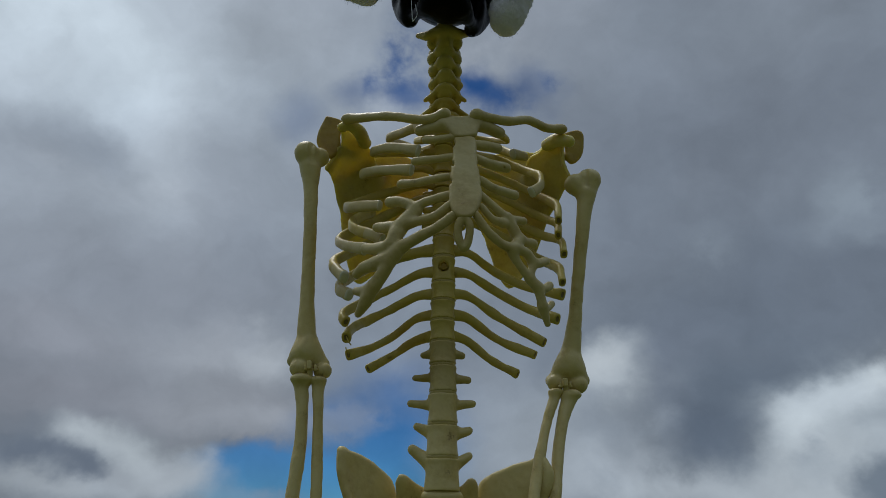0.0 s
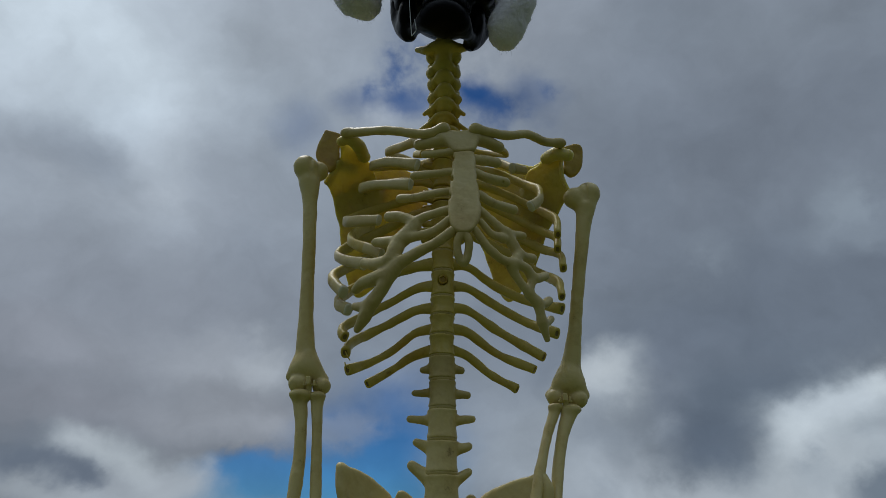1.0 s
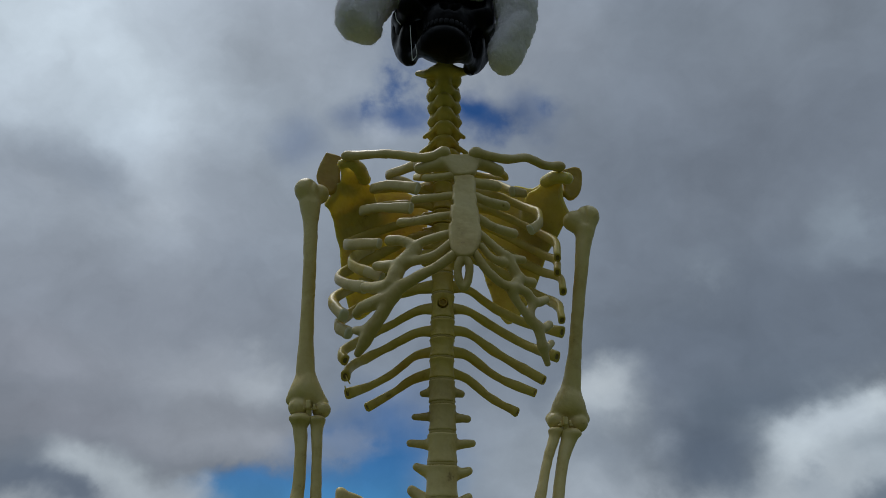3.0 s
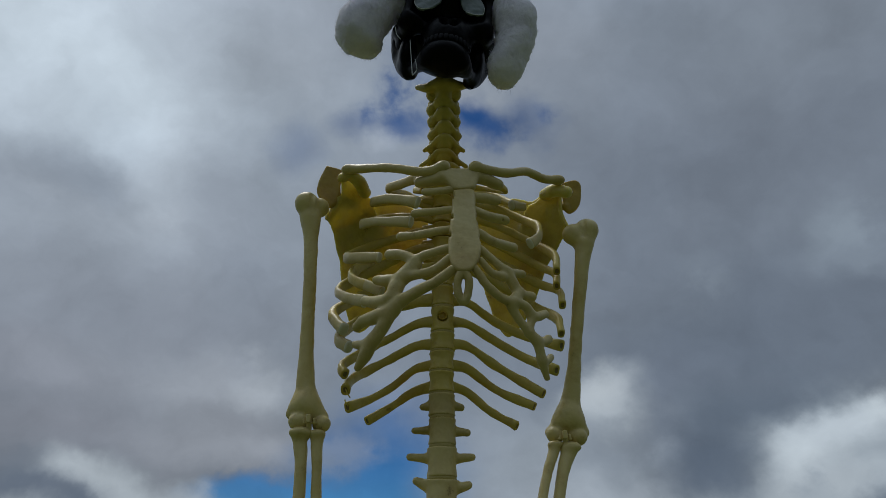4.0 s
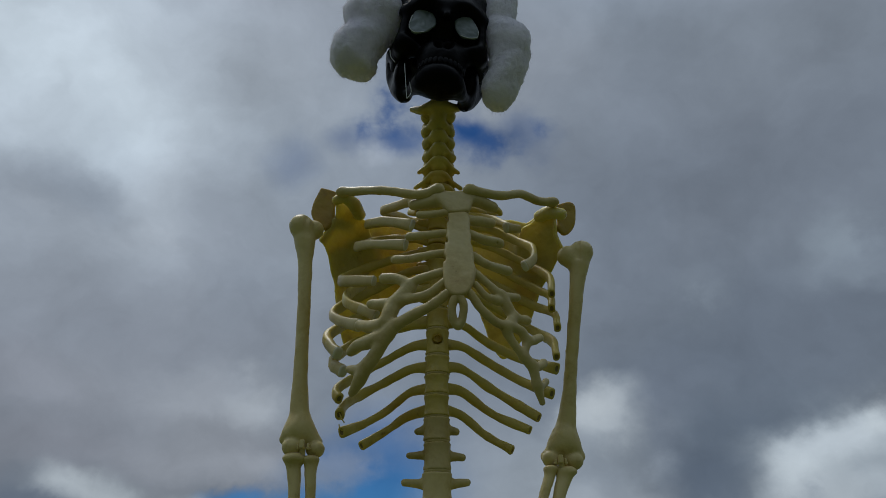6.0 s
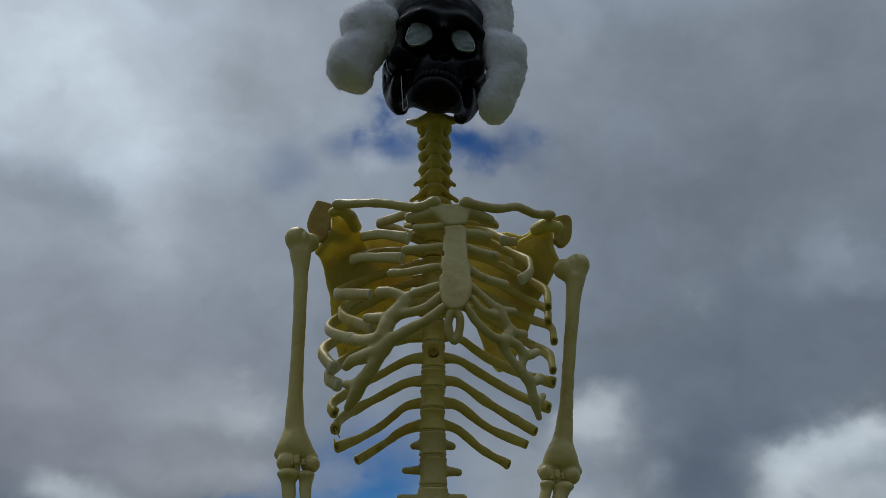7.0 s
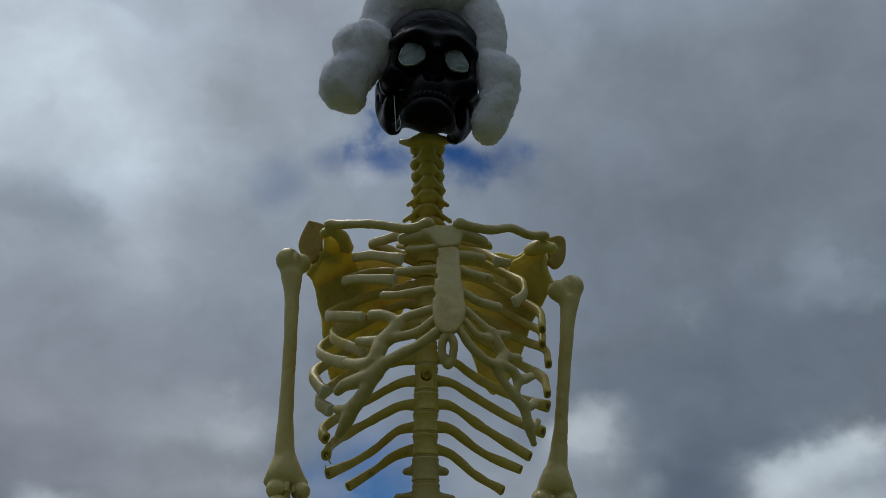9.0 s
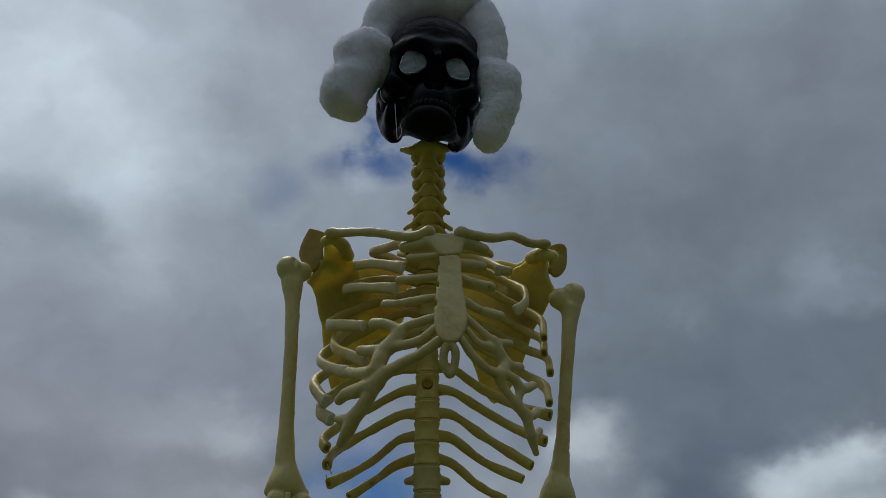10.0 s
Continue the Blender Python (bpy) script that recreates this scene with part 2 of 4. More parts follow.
def bump(n, l, src, strength, distance, p):
    b = n.new("ShaderNodeBump")
    b.inputs["Strength"].default_value, b.inputs["Distance"].default_value = strength, distance
    l.new(src, b.inputs["Height"])
    l.new(b.outputs[0], p.inputs["Normal"])


def bone_material(name, colour, through_light, stained=(0.84, 0.78, 0.60), patch=11.0, reach=0.006):
    """Cream plastic; thin pieces let more light through. stained: the tint of its darker patches, patch: how fine they are."""
    m, n, l, p = material(name)
    stain = tex_noise(n, l, patch, 5, 0.6)
    tone = lambda r, g, b: (colour[0] * r, colour[1] * g, colour[2] * b)
    col = ramp(n, l, stain.outputs["Fac"], ((0.32, tone(*stained)), (0.5, tone(1, 1, 1)), (0.72, tone(1.06, 1.08, 1.22))))
    grime = tex_noise(n, l, 42, 7, 0.7)
    dots = ramp(n, l, grime.outputs["Fac"], ((0.27, (0.30, 0.24, 0.16)), (0.36, (0.86, 0.82, 0.74)), (0.5, (1, 1, 1)), (0.75, (0.97, 0.98, 0.99))))
    mix = n.new("ShaderNodeMix")
    mix.data_type, mix.blend_type = "RGBA", "MULTIPLY"
    mix.inputs[0].default_value = 0.9
    l.new(col.outputs[0], mix.inputs[6])
    l.new(dots.outputs[0], mix.inputs[7])
    l.new(mix.outputs[2], p.inputs["Base Color"])
    shine = ramp(n, l, grime.outputs["Fac"], ((0.3, (0.55, 0.55, 0.55)), (0.7, (0.32, 0.32, 0.32))))
    l.new(shine.outputs[0], p.inputs["Roughness"])
    p.inputs["Subsurface Weight"].default_value = through_light
    p.inputs["Subsurface Radius"].default_value = (1.0, 0.95, 0.12)
    p.inputs["Subsurface Scale"].default_value = reach
    fine = tex_noise(n, l, 70, 4, 0.5)
    bump(n, l, fine.outputs["Fac"], 0.4, 0.0014, p)
    return m


def black_plastic():
    m, n, l, p = material("black_plastic")
    wear = tex_noise(n, l, 30, 5, 0.6)
    col = ramp(n, l, wear.outputs["Fac"], ((0.3, (0.0012, 0.0012, 0.0014)), (0.75, (0.004, 0.004, 0.0048))))
    l.new(col.outputs[0], p.inputs["Base Color"])
    rough = ramp(n, l, wear.outputs["Fac"], ((0.3, (0.30, 0.30, 0.30)), (0.8, (0.42, 0.42, 0.42))))
    l.new(rough.outputs[0], p.inputs["Roughness"])
    p.inputs["Specular IOR Level"].default_value = 0.07
    fine = tex_noise(n, l, 45, 3, 0.5)
    bump(n, l, fine.outputs["Fac"], 0.15, 0.002, p)
    return m


def cotton_material():
    m, n, l, p = material("cotton_wool")
    t = tex_noise(n, l, 40, 6, 0.65)
    col = ramp(n, l, t.outputs["Fac"], ((0.25, (0.68, 0.655, 0.73)), (0.7, (0.87, 0.845, 0.92))))
    l.new(col.outputs[0], p.inputs["Base Color"])
    p.inputs["Roughness"].default_value = 0.95
    p.inputs["Specular IOR Level"].default_value = 0.1
    p.inputs["Subsurface Weight"].default_value = 0.85
    p.inputs["Subsurface Radius"].default_value = (1, 1, 1)
    p.inputs["Subsurface Scale"].default_value = 0.03
    f = tex_noise(n, l, 260, 5, 0.7)
    bump(n, l, f.outputs["Fac"], 0.8, 0.003, p)
    return m


def plain_material(name, a, b, scale, roughness, metal=0.0):
    m, n, l, p = material(name)
    t = tex_noise(n, l, scale, 4, 0.6)
    col = ramp(n, l, t.outputs["Fac"], ((0.3, a), (0.7, b)))
    l.new(col.outputs[0], p.inputs["Base Color"])
    p.inputs["Roughness"].default_value, p.inputs["Metallic"].default_value = roughness, metal
    return m


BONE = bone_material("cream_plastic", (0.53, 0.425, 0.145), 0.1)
# lighter copy of the cream, for arms and low bones that catch more light
PALE = bone_material("bright_cream_plastic", (0.65, 0.53, 0.205), 0.1)
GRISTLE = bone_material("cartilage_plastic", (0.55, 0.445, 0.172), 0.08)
CUT = bone_material("pale_end_plastic", (0.68, 0.63, 0.44), 0.1)
# spine and ribs: shade and bounced light inside the cage deepen this yellow
INNER = bone_material("deep_yellow_plastic", (0.55, 0.44, 0.085), 0.25, (0.86, 0.70, 0.45), 9.0)
THIN = bone_material("thin_yellowed_plastic", (0.60, 0.51, 0.138), 0.8, (0.86, 0.72, 0.50), 9.0, 0.009)
# shoulder tips face away from the light: that shade is in this brown
OCHRE = bone_material("shade_brown_plastic", (0.44, 0.31, 0.045), 0.5, (0.82, 0.72, 0.55), 12.0)
# dark brown for the caps of the free rib ends
RIB_END = bone_material("dark_end_plastic", (0.20, 0.145, 0.055), 0.0)
BLACK = black_plastic()
COTTON = cotton_material()
GRASS = plain_material("grass", (0.035, 0.055, 0.010), (0.085, 0.11, 0.025), 3.0, 0.9)
INSERT = plain_material("eye_plastic", (0.11, 0.14, 0.15), (0.22, 0.26, 0.27), 40, 0.3)
# pale material of the jaw's gloss streaks and the eye rims
STREAK = plain_material("pale_streak", (0.55, 0.57, 0.58), (0.75, 0.77, 0.78), 120, 0.2)


# ---- modelling helpers ----
def mesh_object(name, verts, faces, mat, parent=None, label=""):
    me = bpy.data.meshes.new(name)
    me.from_pydata([tuple(v) for v in verts], [], [tuple(f) for f in faces])
    me.update()
    me.polygons.foreach_set("use_smooth", [True] * len(me.polygons))
    me.materials.append(mat)
    ob = new(name, me)
    ob.parent = parent
    return tagged(ob, label)


def curve_points(pts, per=6):
    """A smooth curve through the points (any number of columns)."""
    p = np.array(pts, float)
    q = np.vstack([2 * p[0] - p[1], p, 2 * p[-1] - p[-2]])
    out = []
    for i in range(1, len(q) - 2):
        for t in np.arange(per) / per:
            a, b, c, d = q[i - 1:i + 3]
            out.append(0.5 * (2 * b + (c - a) * t + (2 * a - 5 * b + 4 * c - d) * t * t + (3 * b - a - 3 * c + d) * t ** 3))
    out.append(p[-1])
    return np.array(out)


def sweep(name, pts, tall, thick, mat, parent, label="", sides=14, per=7, ends=1.0, seed=0, root=0.0, pale_share=0.0):
    """A bar of oval section along a curve, with rounded ends."""
    c = curve_points([q[:3] for q in pts], per)
    n = len(c)
    tan = np.gradient(c, axis=0)
    tan /= np.linalg.norm(tan, axis=1)[:, None]
    rng = np.random.RandomState(seed + 7)
    wob = np.interp(np.arange(n), np.linspace(0, n - 1, 8), 1 + rng.uniform(-0.13, 0.13, 8))
    step = np.linalg.norm(c[1] - c[0])
    rings = []

    def ring(centre, t, s, high=1.0):
        up = np.array((0, 0, 1.0)) - t * t[2]
        up /= max(np.linalg.norm(up), 1e-6)
        side = np.cross(t, up)
        a = np.arange(sides) * 2 * math.pi / sides
        ca, sa = np.cos(a), np.sin(a)
        k = 0.75
        x, z = np.sign(ca) * np.abs(ca) ** k, np.sign(sa) * np.abs(sa) ** k
        rings.append(centre + np.outer(x * thick * s, side) + np.outer(z * tall * s * high, up))

    ring(c[0] - tan[0] * thick * 0.5, tan[0], 0.6, 1 + root)
    for i in range(n):
        end = 1 + 0.14 * ends * math.exp(-((n - 1 - i) / 3.0) ** 2)
        ring(c[i], tan[i], wob[i] * end, 1 + root * math.exp(-(i / 4.2) ** 2))
    ring(c[-1] + tan[-1] * thick * 0.35, tan[-1], 0.92)
    ring(c[-1] + tan[-1] * thick * (0.45 if pale_share or not root else 0.10), tan[-1], 0.6)
    verts = [v for r in rings for v in r]
    if root:
        verts = [v + 0.0007 * np.array(noise.noise_vector(Vector(v) * 85)) for v in verts]
    faces = []
    for i in range(len(rings) - 1):
        for j in range(sides):
            k = (j + 1) % sides
            faces.append((i * sides + j, i * sides + k, (i + 1) * sides + k, (i + 1) * sides + j))
    faces.append(tuple(range(sides - 1, -1, -1)))
    faces.append(tuple((len(rings) - 1) * sides + j for j in range(sides)))
    ob = mesh_object(name, verts, faces, mat, parent, label)
    if root:
        # the front share of a rib is paler, its last rings palest
        ob.data.materials.append(GRISTLE)
        ob.data.materials.append(CUT)
        ob.data.materials.append(RIB_END)
        last = len(rings) - 1
        index = [0] * len(faces)
        for i in range(last):
            kind = 2 if i >= last - 2 and pale_share else 1 if i >= last * (1 - pale_share) else 0
            index[i * sides:(i + 1) * sides] = [kind] * sides
        index[-1] = 2 if pale_share else 3
        ob.data.polygons.foreach_set("material_index", index)
    return ob


class Clay:
    """Soft shapes pressed together into one skin."""

    def __init__(self, k=0.004):
        self.k, self.ops = k, []

    def add(self, fn, lo, hi, k=None, cut=False):
        self.ops.append((fn, np.array(lo, float), np.array(hi, float), self.k if k is None else k, cut))
        return self

    def tube(self, *pts, k=None, cut=False, per=5, flat=(1, 1, 1)):
        """Points (x, y, z, radius) along a smooth curve."""
        c = curve_points(pts, per) if len(pts) > 2 else np.array(pts, float)
        s = np.array(flat, float)

        def fn(x, y, z):
            best = None
            for a, b in zip(c[:-1], c[1:]):
                ba = (b[:3] - a[:3]) / s
                px, py, pz = (x - a[0]) / s[0], (y - a[1]) / s[1], (z - a[2]) / s[2]
                t = np.clip((px * ba[0] + py * ba[1] + pz * ba[2]) / max(ba @ ba, 1e-12), 0, 1)
                d = np.sqrt((px - t * ba[0]) ** 2 + (py - t * ba[1]) ** 2 + (pz - t * ba[2]) ** 2) - (a[3] + (b[3] - a[3]) * t)
                best = d if best is None else np.minimum(best, d)
            return best * s.min()

        r = c[:, 3:4] * s[None, :]
        return self.add(fn, (c[:, :3] - r).min(0), (c[:, :3] + r).max(0), k, cut)

    def ball(self, centre, radii, k=None, cut=False):
        c, r = np.array(centre[:3], float), np.array(radii if hasattr(radii, "__len__") else (radii,) * 3, float)

        def fn(x, y, z):
            q = np.sqrt(((x - c[0]) / r[0]) ** 2 + ((y - c[1]) / r[1]) ** 2 + ((z - c[2]) / r[2]) ** 2)
            return (q - 1) * r.min()

        return self.add(fn, c - r, c + r, k, cut)

    def plate(self, outline, thick, k=None, round_=0.002, bend=0.0):
        """A plate in x and z with a rounded rim; each outline point has its own depth y, and the plate leans to suit."""
        o = np.array(outline, float)
        a = np.c_[o[:, 0], o[:, 2], np.ones(len(o))]
        lean = np.linalg.lstsq(a, o[:, 1], rcond=None)[0]
        mid = o.mean(0)
        e = curve_points(np.vstack([o, o[:1]])[:, [0, 2]], 4)[:-1]

        def fn(x, y, z):
            d = np.full(x.shape, 1e9)
            inside = np.zeros(x.shape, bool)
            for p, q in zip(e, np.roll(e, -1, 0)):
                v = q - p
                t = np.clip(((x - p[0]) * v[0] + (z - p[1]) * v[1]) / max(v @ v, 1e-12), 0, 1)
                d = np.minimum(d, (x - p[0] - t * v[0]) ** 2 + (z - p[1] - t * v[1]) ** 2)
                hit = ((p[1] > z) != (q[1] > z)) & (x < (q[0] - p[0]) * (z - p[1]) / (q[1] - p[1] + 1e-15) + p[0])
                inside ^= hit
            d = np.where(inside, -1, 1) * np.sqrt(d) + round_
            off = np.abs(y - (lean[0] * x + lean[1] * z + lean[2] + bend * ((x - mid[0]) ** 2 + (z - mid[2]) ** 2))) - thick / 2 + round_
            return np.minimum(np.maximum(d, off), 0) + np.sqrt(np.maximum(d, 0) ** 2 + np.maximum(off, 0) ** 2) - round_

        pad = np.array((0.002, thick + abs(bend) * 0.01 + 0.012, 0.002))
        return self.add(fn, o.min(0) - pad, o.max(0) + pad, k)

    def build(self, name, step, mat, parent=None, label="", rough=0.0006, rough_scale=62.0):
        adds = [op for op in self.ops if not op[4]]
        lo = np.min([op[1] for op in adds], axis=0) - 3 * step - self.k
        hi = np.max([op[2] for op in adds], axis=0) + 3 * step + self.k
        dims = np.ceil((hi - lo) / step).astype(int) + 1
        axes = [lo[i] + step * np.arange(dims[i]) for i in range(3)]
        field = np.full(dims, 0.05)
        for fn, a, b, k, cut in self.ops:
            pad = k + 4 * step
            s = []
            for i in range(3):
                i0 = int(np.clip(np.floor((a[i] - pad - lo[i]) / step), 0, dims[i]))
                i1 = int(np.clip(np.ceil((b[i] + pad - lo[i]) / step) + 1, 0, dims[i]))
                s.append(slice(i0, i1))
            s = tuple(s)
            if 0 in field[s].shape:
                continue
            g = np.meshgrid(*(axes[i][s[i]] for i in range(3)), indexing="ij")
            d = fn(*g)
            f = field[s]
            if cut:
                d = -d
                h = np.clip(0.5 - 0.5 * (d - f) / max(k, 1e-6), 0, 1)
                field[s] = d + (f - d) * h + k * h * (1 - h)
            else:
                h = np.clip(0.5 + 0.5 * (d - f) / max(k, 1e-6), 0, 1)
                field[s] = d + (f - d) * h - k * h * (1 - h)
        return skin(name, field, lo, step, mat, parent, label, rough, rough_scale)


def skin(name, field, lo, step, mat, parent, label, rough, rough_scale):
    """A smooth mesh on the zero level of a field of distances."""
    f = field
    n = np.array(f.shape)
    neg = f < 0
    cells = tuple(n - 1)
    total, count = np.zeros((*cells, 3)), np.zeros(cells)
    corner = lambda a, d: a[d[0]:d[0] + cells[0], d[1]:d[1] + cells[1], d[2]:d[2] + cells[2]]
    for axis in range(3):
        o1, o2 = [i for i in range(3) if i != axis]
        for p in (0, 1):
            for q in (0, 1):
                d0 = [0, 0, 0]
                d0[o1], d0[o2] = p, q
                d1 = list(d0)
                d1[axis] = 1
                fa, fb = corner(f, d0), corner(f, d1)
                cross = (fa < 0) != (fb < 0)
                den = np.where(cross, fa - fb, 1.0)
                t = np.where(cross, fa / den, 0)
                for ax in range(3):
                    total[..., ax] += np.where(cross, t if ax == axis else d0[ax], 0)
                count += cross
    act = count > 0
    index = np.full(cells, -1, int)
    index[act] = np.arange(act.sum())
    where = np.argwhere(act)
    verts = lo + step * (where + total[act] / count[act][:, None])
    faces = []
    for axis in range(3):
        o1, o2 = [(1, 2), (2, 0), (0, 1)][axis]
        sl0 = [slice(None)] * 3
        sl1 = [slice(None)] * 3
        sl0[axis], sl1[axis] = slice(0, -1), slice(1, None)
        a, b = neg[tuple(sl0)], neg[tuple(sl1)]
        e = np.argwhere(a != b)
        e = e[(e[:, o1] > 0) & (e[:, o2] > 0) & (e[:, o1] < n[o1] - 1) & (e[:, o2] < n[o2] - 1)]
        if not len(e):
            continue
        flip = a[tuple(e.T)]
        quad = []
        for p, q in ((1, 1), (0, 1), (0, 0), (1, 0)):
            c = e.copy()
            c[:, o1] -= p
            c[:, o2] -= q
            quad.append(index[tuple(c.T)])
        quad = np.array(quad).T
        quad[~flip] = quad[~flip][:, ::-1]
        faces.append(quad)
    faces = np.vstack(faces)
    if rough:
        grad = np.stack(np.gradient(f), -1)
        nrm = grad[tuple(where.T)]
        nrm = nrm / np.maximum(np.linalg.norm(nrm, axis=1), 1e-9)[:, None]
        off = np.array([noise.fractal(Vector(v) * rough_scale, 0.8, 2.1, 5) for v in verts])
        verts = verts + nrm * (off * rough)[:, None]
    return mesh_object(name, verts.tolist(), faces.tolist(), mat, parent, label)


# ---- ground ----
def ground_sheet():
    rings, seg = [0.0, 1.2, 3, 8, 25, 90, 350, 1300, 4000], 48
    verts, faces = [(0, 0, 0)], []
    for r in rings[1:]:
        for j in range(seg):
            a = 2 * math.pi * j / seg
            z = 0.0 if r < 2 else 0.03 * noise.noise(Vector((r * math.cos(a) * 0.3, r * math.sin(a) * 0.3, 1)))
            verts.append((r * math.cos(a), r * math.sin(a), z))
    for j in range(seg):
        faces.append((0, 1 + j, 1 + (j + 1) % seg))
    for i in range(len(rings) - 2):
        for j in range(seg):
            k = (j + 1) % seg
            a, b = 1 + i * seg, 1 + (i + 1) * seg
            faces.append((a + j, b + j, b + k, a + k))
    ob = mesh_object("ground", verts, faces, GRASS)
    tagged(ob, "green mown grass lawn reaching the horizon", "ground", kind="structure")


ground_sheet()

# ---- the skeleton ----
skeleton = new("skeleton_model")
tagged(skeleton, "cream plastic anatomical skeleton model standing on grass under clouds", "skeleton model")


def vertebra(name, top, low, half, deep, wing=None, spine_back=0.03, hole=False, lip=0.15, mat=None):
    """top and low: centres of the front rim; half: half width; wing: half span, rise and thickness of the side processes."""
    mat = mat or INNER
    top, low = np.array(top[:3]), np.array(low[:3])
    mid = (top + low) / 2
    h = (top[2] - low[2]) * 0.915
    cy = mid[1] + deep
    slope = (top[1] - low[1]) / max(top[2] - low[2], 1e-6)
    c = Clay(0.004)

    def body(x, y, z):
        dz = z - mid[2]
        yy = y - cy - slope * dz
        r = 1 - lip * (1 - np.clip(np.abs(2 * dz / h), 0, 1) ** 2.2)
        q = (np.sqrt(((x - mid[0]) / half) ** 2 + (yy / deep) ** 2) - r) * min(half, deep) + 0.0012
        e = np.abs(dz) - h / 2 + 0.0012
        return np.minimum(np.maximum(q, e), 0) + np.sqrt(np.maximum(q, 0) ** 2 + np.maximum(e, 0) ** 2) - 0.0012

    c.add(body, (mid[0] - half, cy - deep - 0.006, low[2]), (mid[0] + half, cy + deep + 0.006, top[2]))
    if hole:
        c.tube((mid[0], mid[1] - 0.004, mid[2] + 0.002, 0.0072), (mid[0], mid[1] + 0.006, mid[2] + 0.002, 0.006), cut=True, k=0.002)
    if wing:
        for side, (span, rise, r) in zip((-1, 1), wing):
            c.tube((mid[0] + side * half * 0.7, cy + deep * 0.35, mid[2] + 0.003 + rise * 0.45, r * 1.45),
                   (mid[0] + side * (span - r), cy + deep * 0.3, mid[2] + 0.003 + rise, r * 0.95))
    c.tube((mid[0], cy + deep * 0.8, mid[2], 0.008), (mid[0], cy + deep + spine_back, mid[2] - 0.012, 0.004))
    return c.build(name, 0.0014, mat, skeleton)


def disc(a, b, half, deep):
    a, b = np.array(a[:3]), np.array(b[:3])
    m, seg = (a + b) / 2, 28
    verts, faces = [], []
    for dz, s in ((-0.0034, 0.84), (-0.0008, 0.90), (0.0008, 0.90), (0.0034, 0.84)):
        for j in range(seg):
            t = 2 * math.pi * j / seg
            verts.append((m[0] + half * s * math.cos(t), m[1] + deep + deep * s * math.sin(t), m[2] + dz))
    for i in range(3):
        for j in range(seg):
            k = (j + 1) % seg
            faces.append((i * seg + j, i * seg + k, (i + 1) * seg + k, (i + 1) * seg + j))
    faces += [tuple(range(seg - 1, -1, -1)), tuple(3 * seg + j for j in range(seg))]
    mesh_object("disc", verts, faces, BONE, skeleton)


# lumbar and thoracic column: front rims from below
rims = [(-0.0007, -0.022, 0.969), (-0.0009, -0.018, 1.003), (-0.0005, -0.01, 1.0376), (-0., -0.004, 1.0714), (-0.0002, 0.003, 1.1034), (-0.0009, 0.01, 1.1318),
        (-0.001, 0.016, 1.1585), (-0.0005, 0.022, 1.1841), (0.0001, 0.027, 1.2082), (-0., 0.032, 1.2426), (-0.0001, 0.036, 1.2704)]
halves = [.0190, .0176, .0164, .0156, .0154, .0155, .0156, .0155, .0150, .0147]
wings = [((.036, .022, .0058), (.032, .016, .0045)), ((.031, .012, .0045), (.033, .008, .0045)), ((.0385, .003, .0042), (.0365, .003, .0042)),
         ((.034, -.001, .0036), (.032, -.003, .0042)), ((.026, -.004, .0042), (.026, -.004, .0042)), None, None, None, None, None]
# lighter creams towards the bottom paint in the stronger light there
for i in range(10):
    vertebra("vertebra", rims[i + 1], rims[i], halves[i], 0.0150, wings[i], hole=(i == 8), mat=(PALE, PALE, PALE, BONE, BONE)[i] if i < 5 else INNER, lip=0.11 if i < 5 else 0.15)
    disc(rims[i + 1], rims[i + 1], halves[i], 0.0150)
# the bolt sunk in the column
verts, faces = [], []
for r, dy in ((.0056, .004), (.0056, -.0012), (.0044, -.0012), (.0036, .0006), (.0012, .0006)):
    verts += [(r * math.cos(math.pi * k / 3 + .5), .0305 + dy, 1.2274 + r * math.sin(math.pi * k / 3 + .5)) for k in range(6)]
for i in range(4):
    faces += [(6 * i + k, 6 * i + (k + 1) % 6, 6 * i + 6 + (k + 1) % 6, 6 * i + 6 + k) for k in range(6)]
faces.append(tuple(range(24, 30)))
bolt = mesh_object("bolt", verts, faces, OCHRE, skeleton, "brown hexagonal bolt sunk in the spine")
bolt.data.polygons.foreach_set("use_smooth", [False] * len(faces))
# upper thoracic column behind the breastbone
upper = [(-0.0001, 0.036, 1.2704), (-0.0002, 0.039, 1.2948), (-0.0003, 0.041, 1.3185), (-0.0004, 0.041, 1.3409), (-0.0005, 0.039, 1.3611), (-0.0006, 0.035, 1.3795), (-0.0008, 0.028, 1.3954), (-0.0009, 0.018, 1.4094), (-0.0002, 0.008, 1.4233)]
for i in range(8):
    vertebra("vertebra", upper[i + 1], upper[i], 0.0142 - 0.0002 * i, 0.0135, ((.028, .003, .005), (.028, .003, .005)))


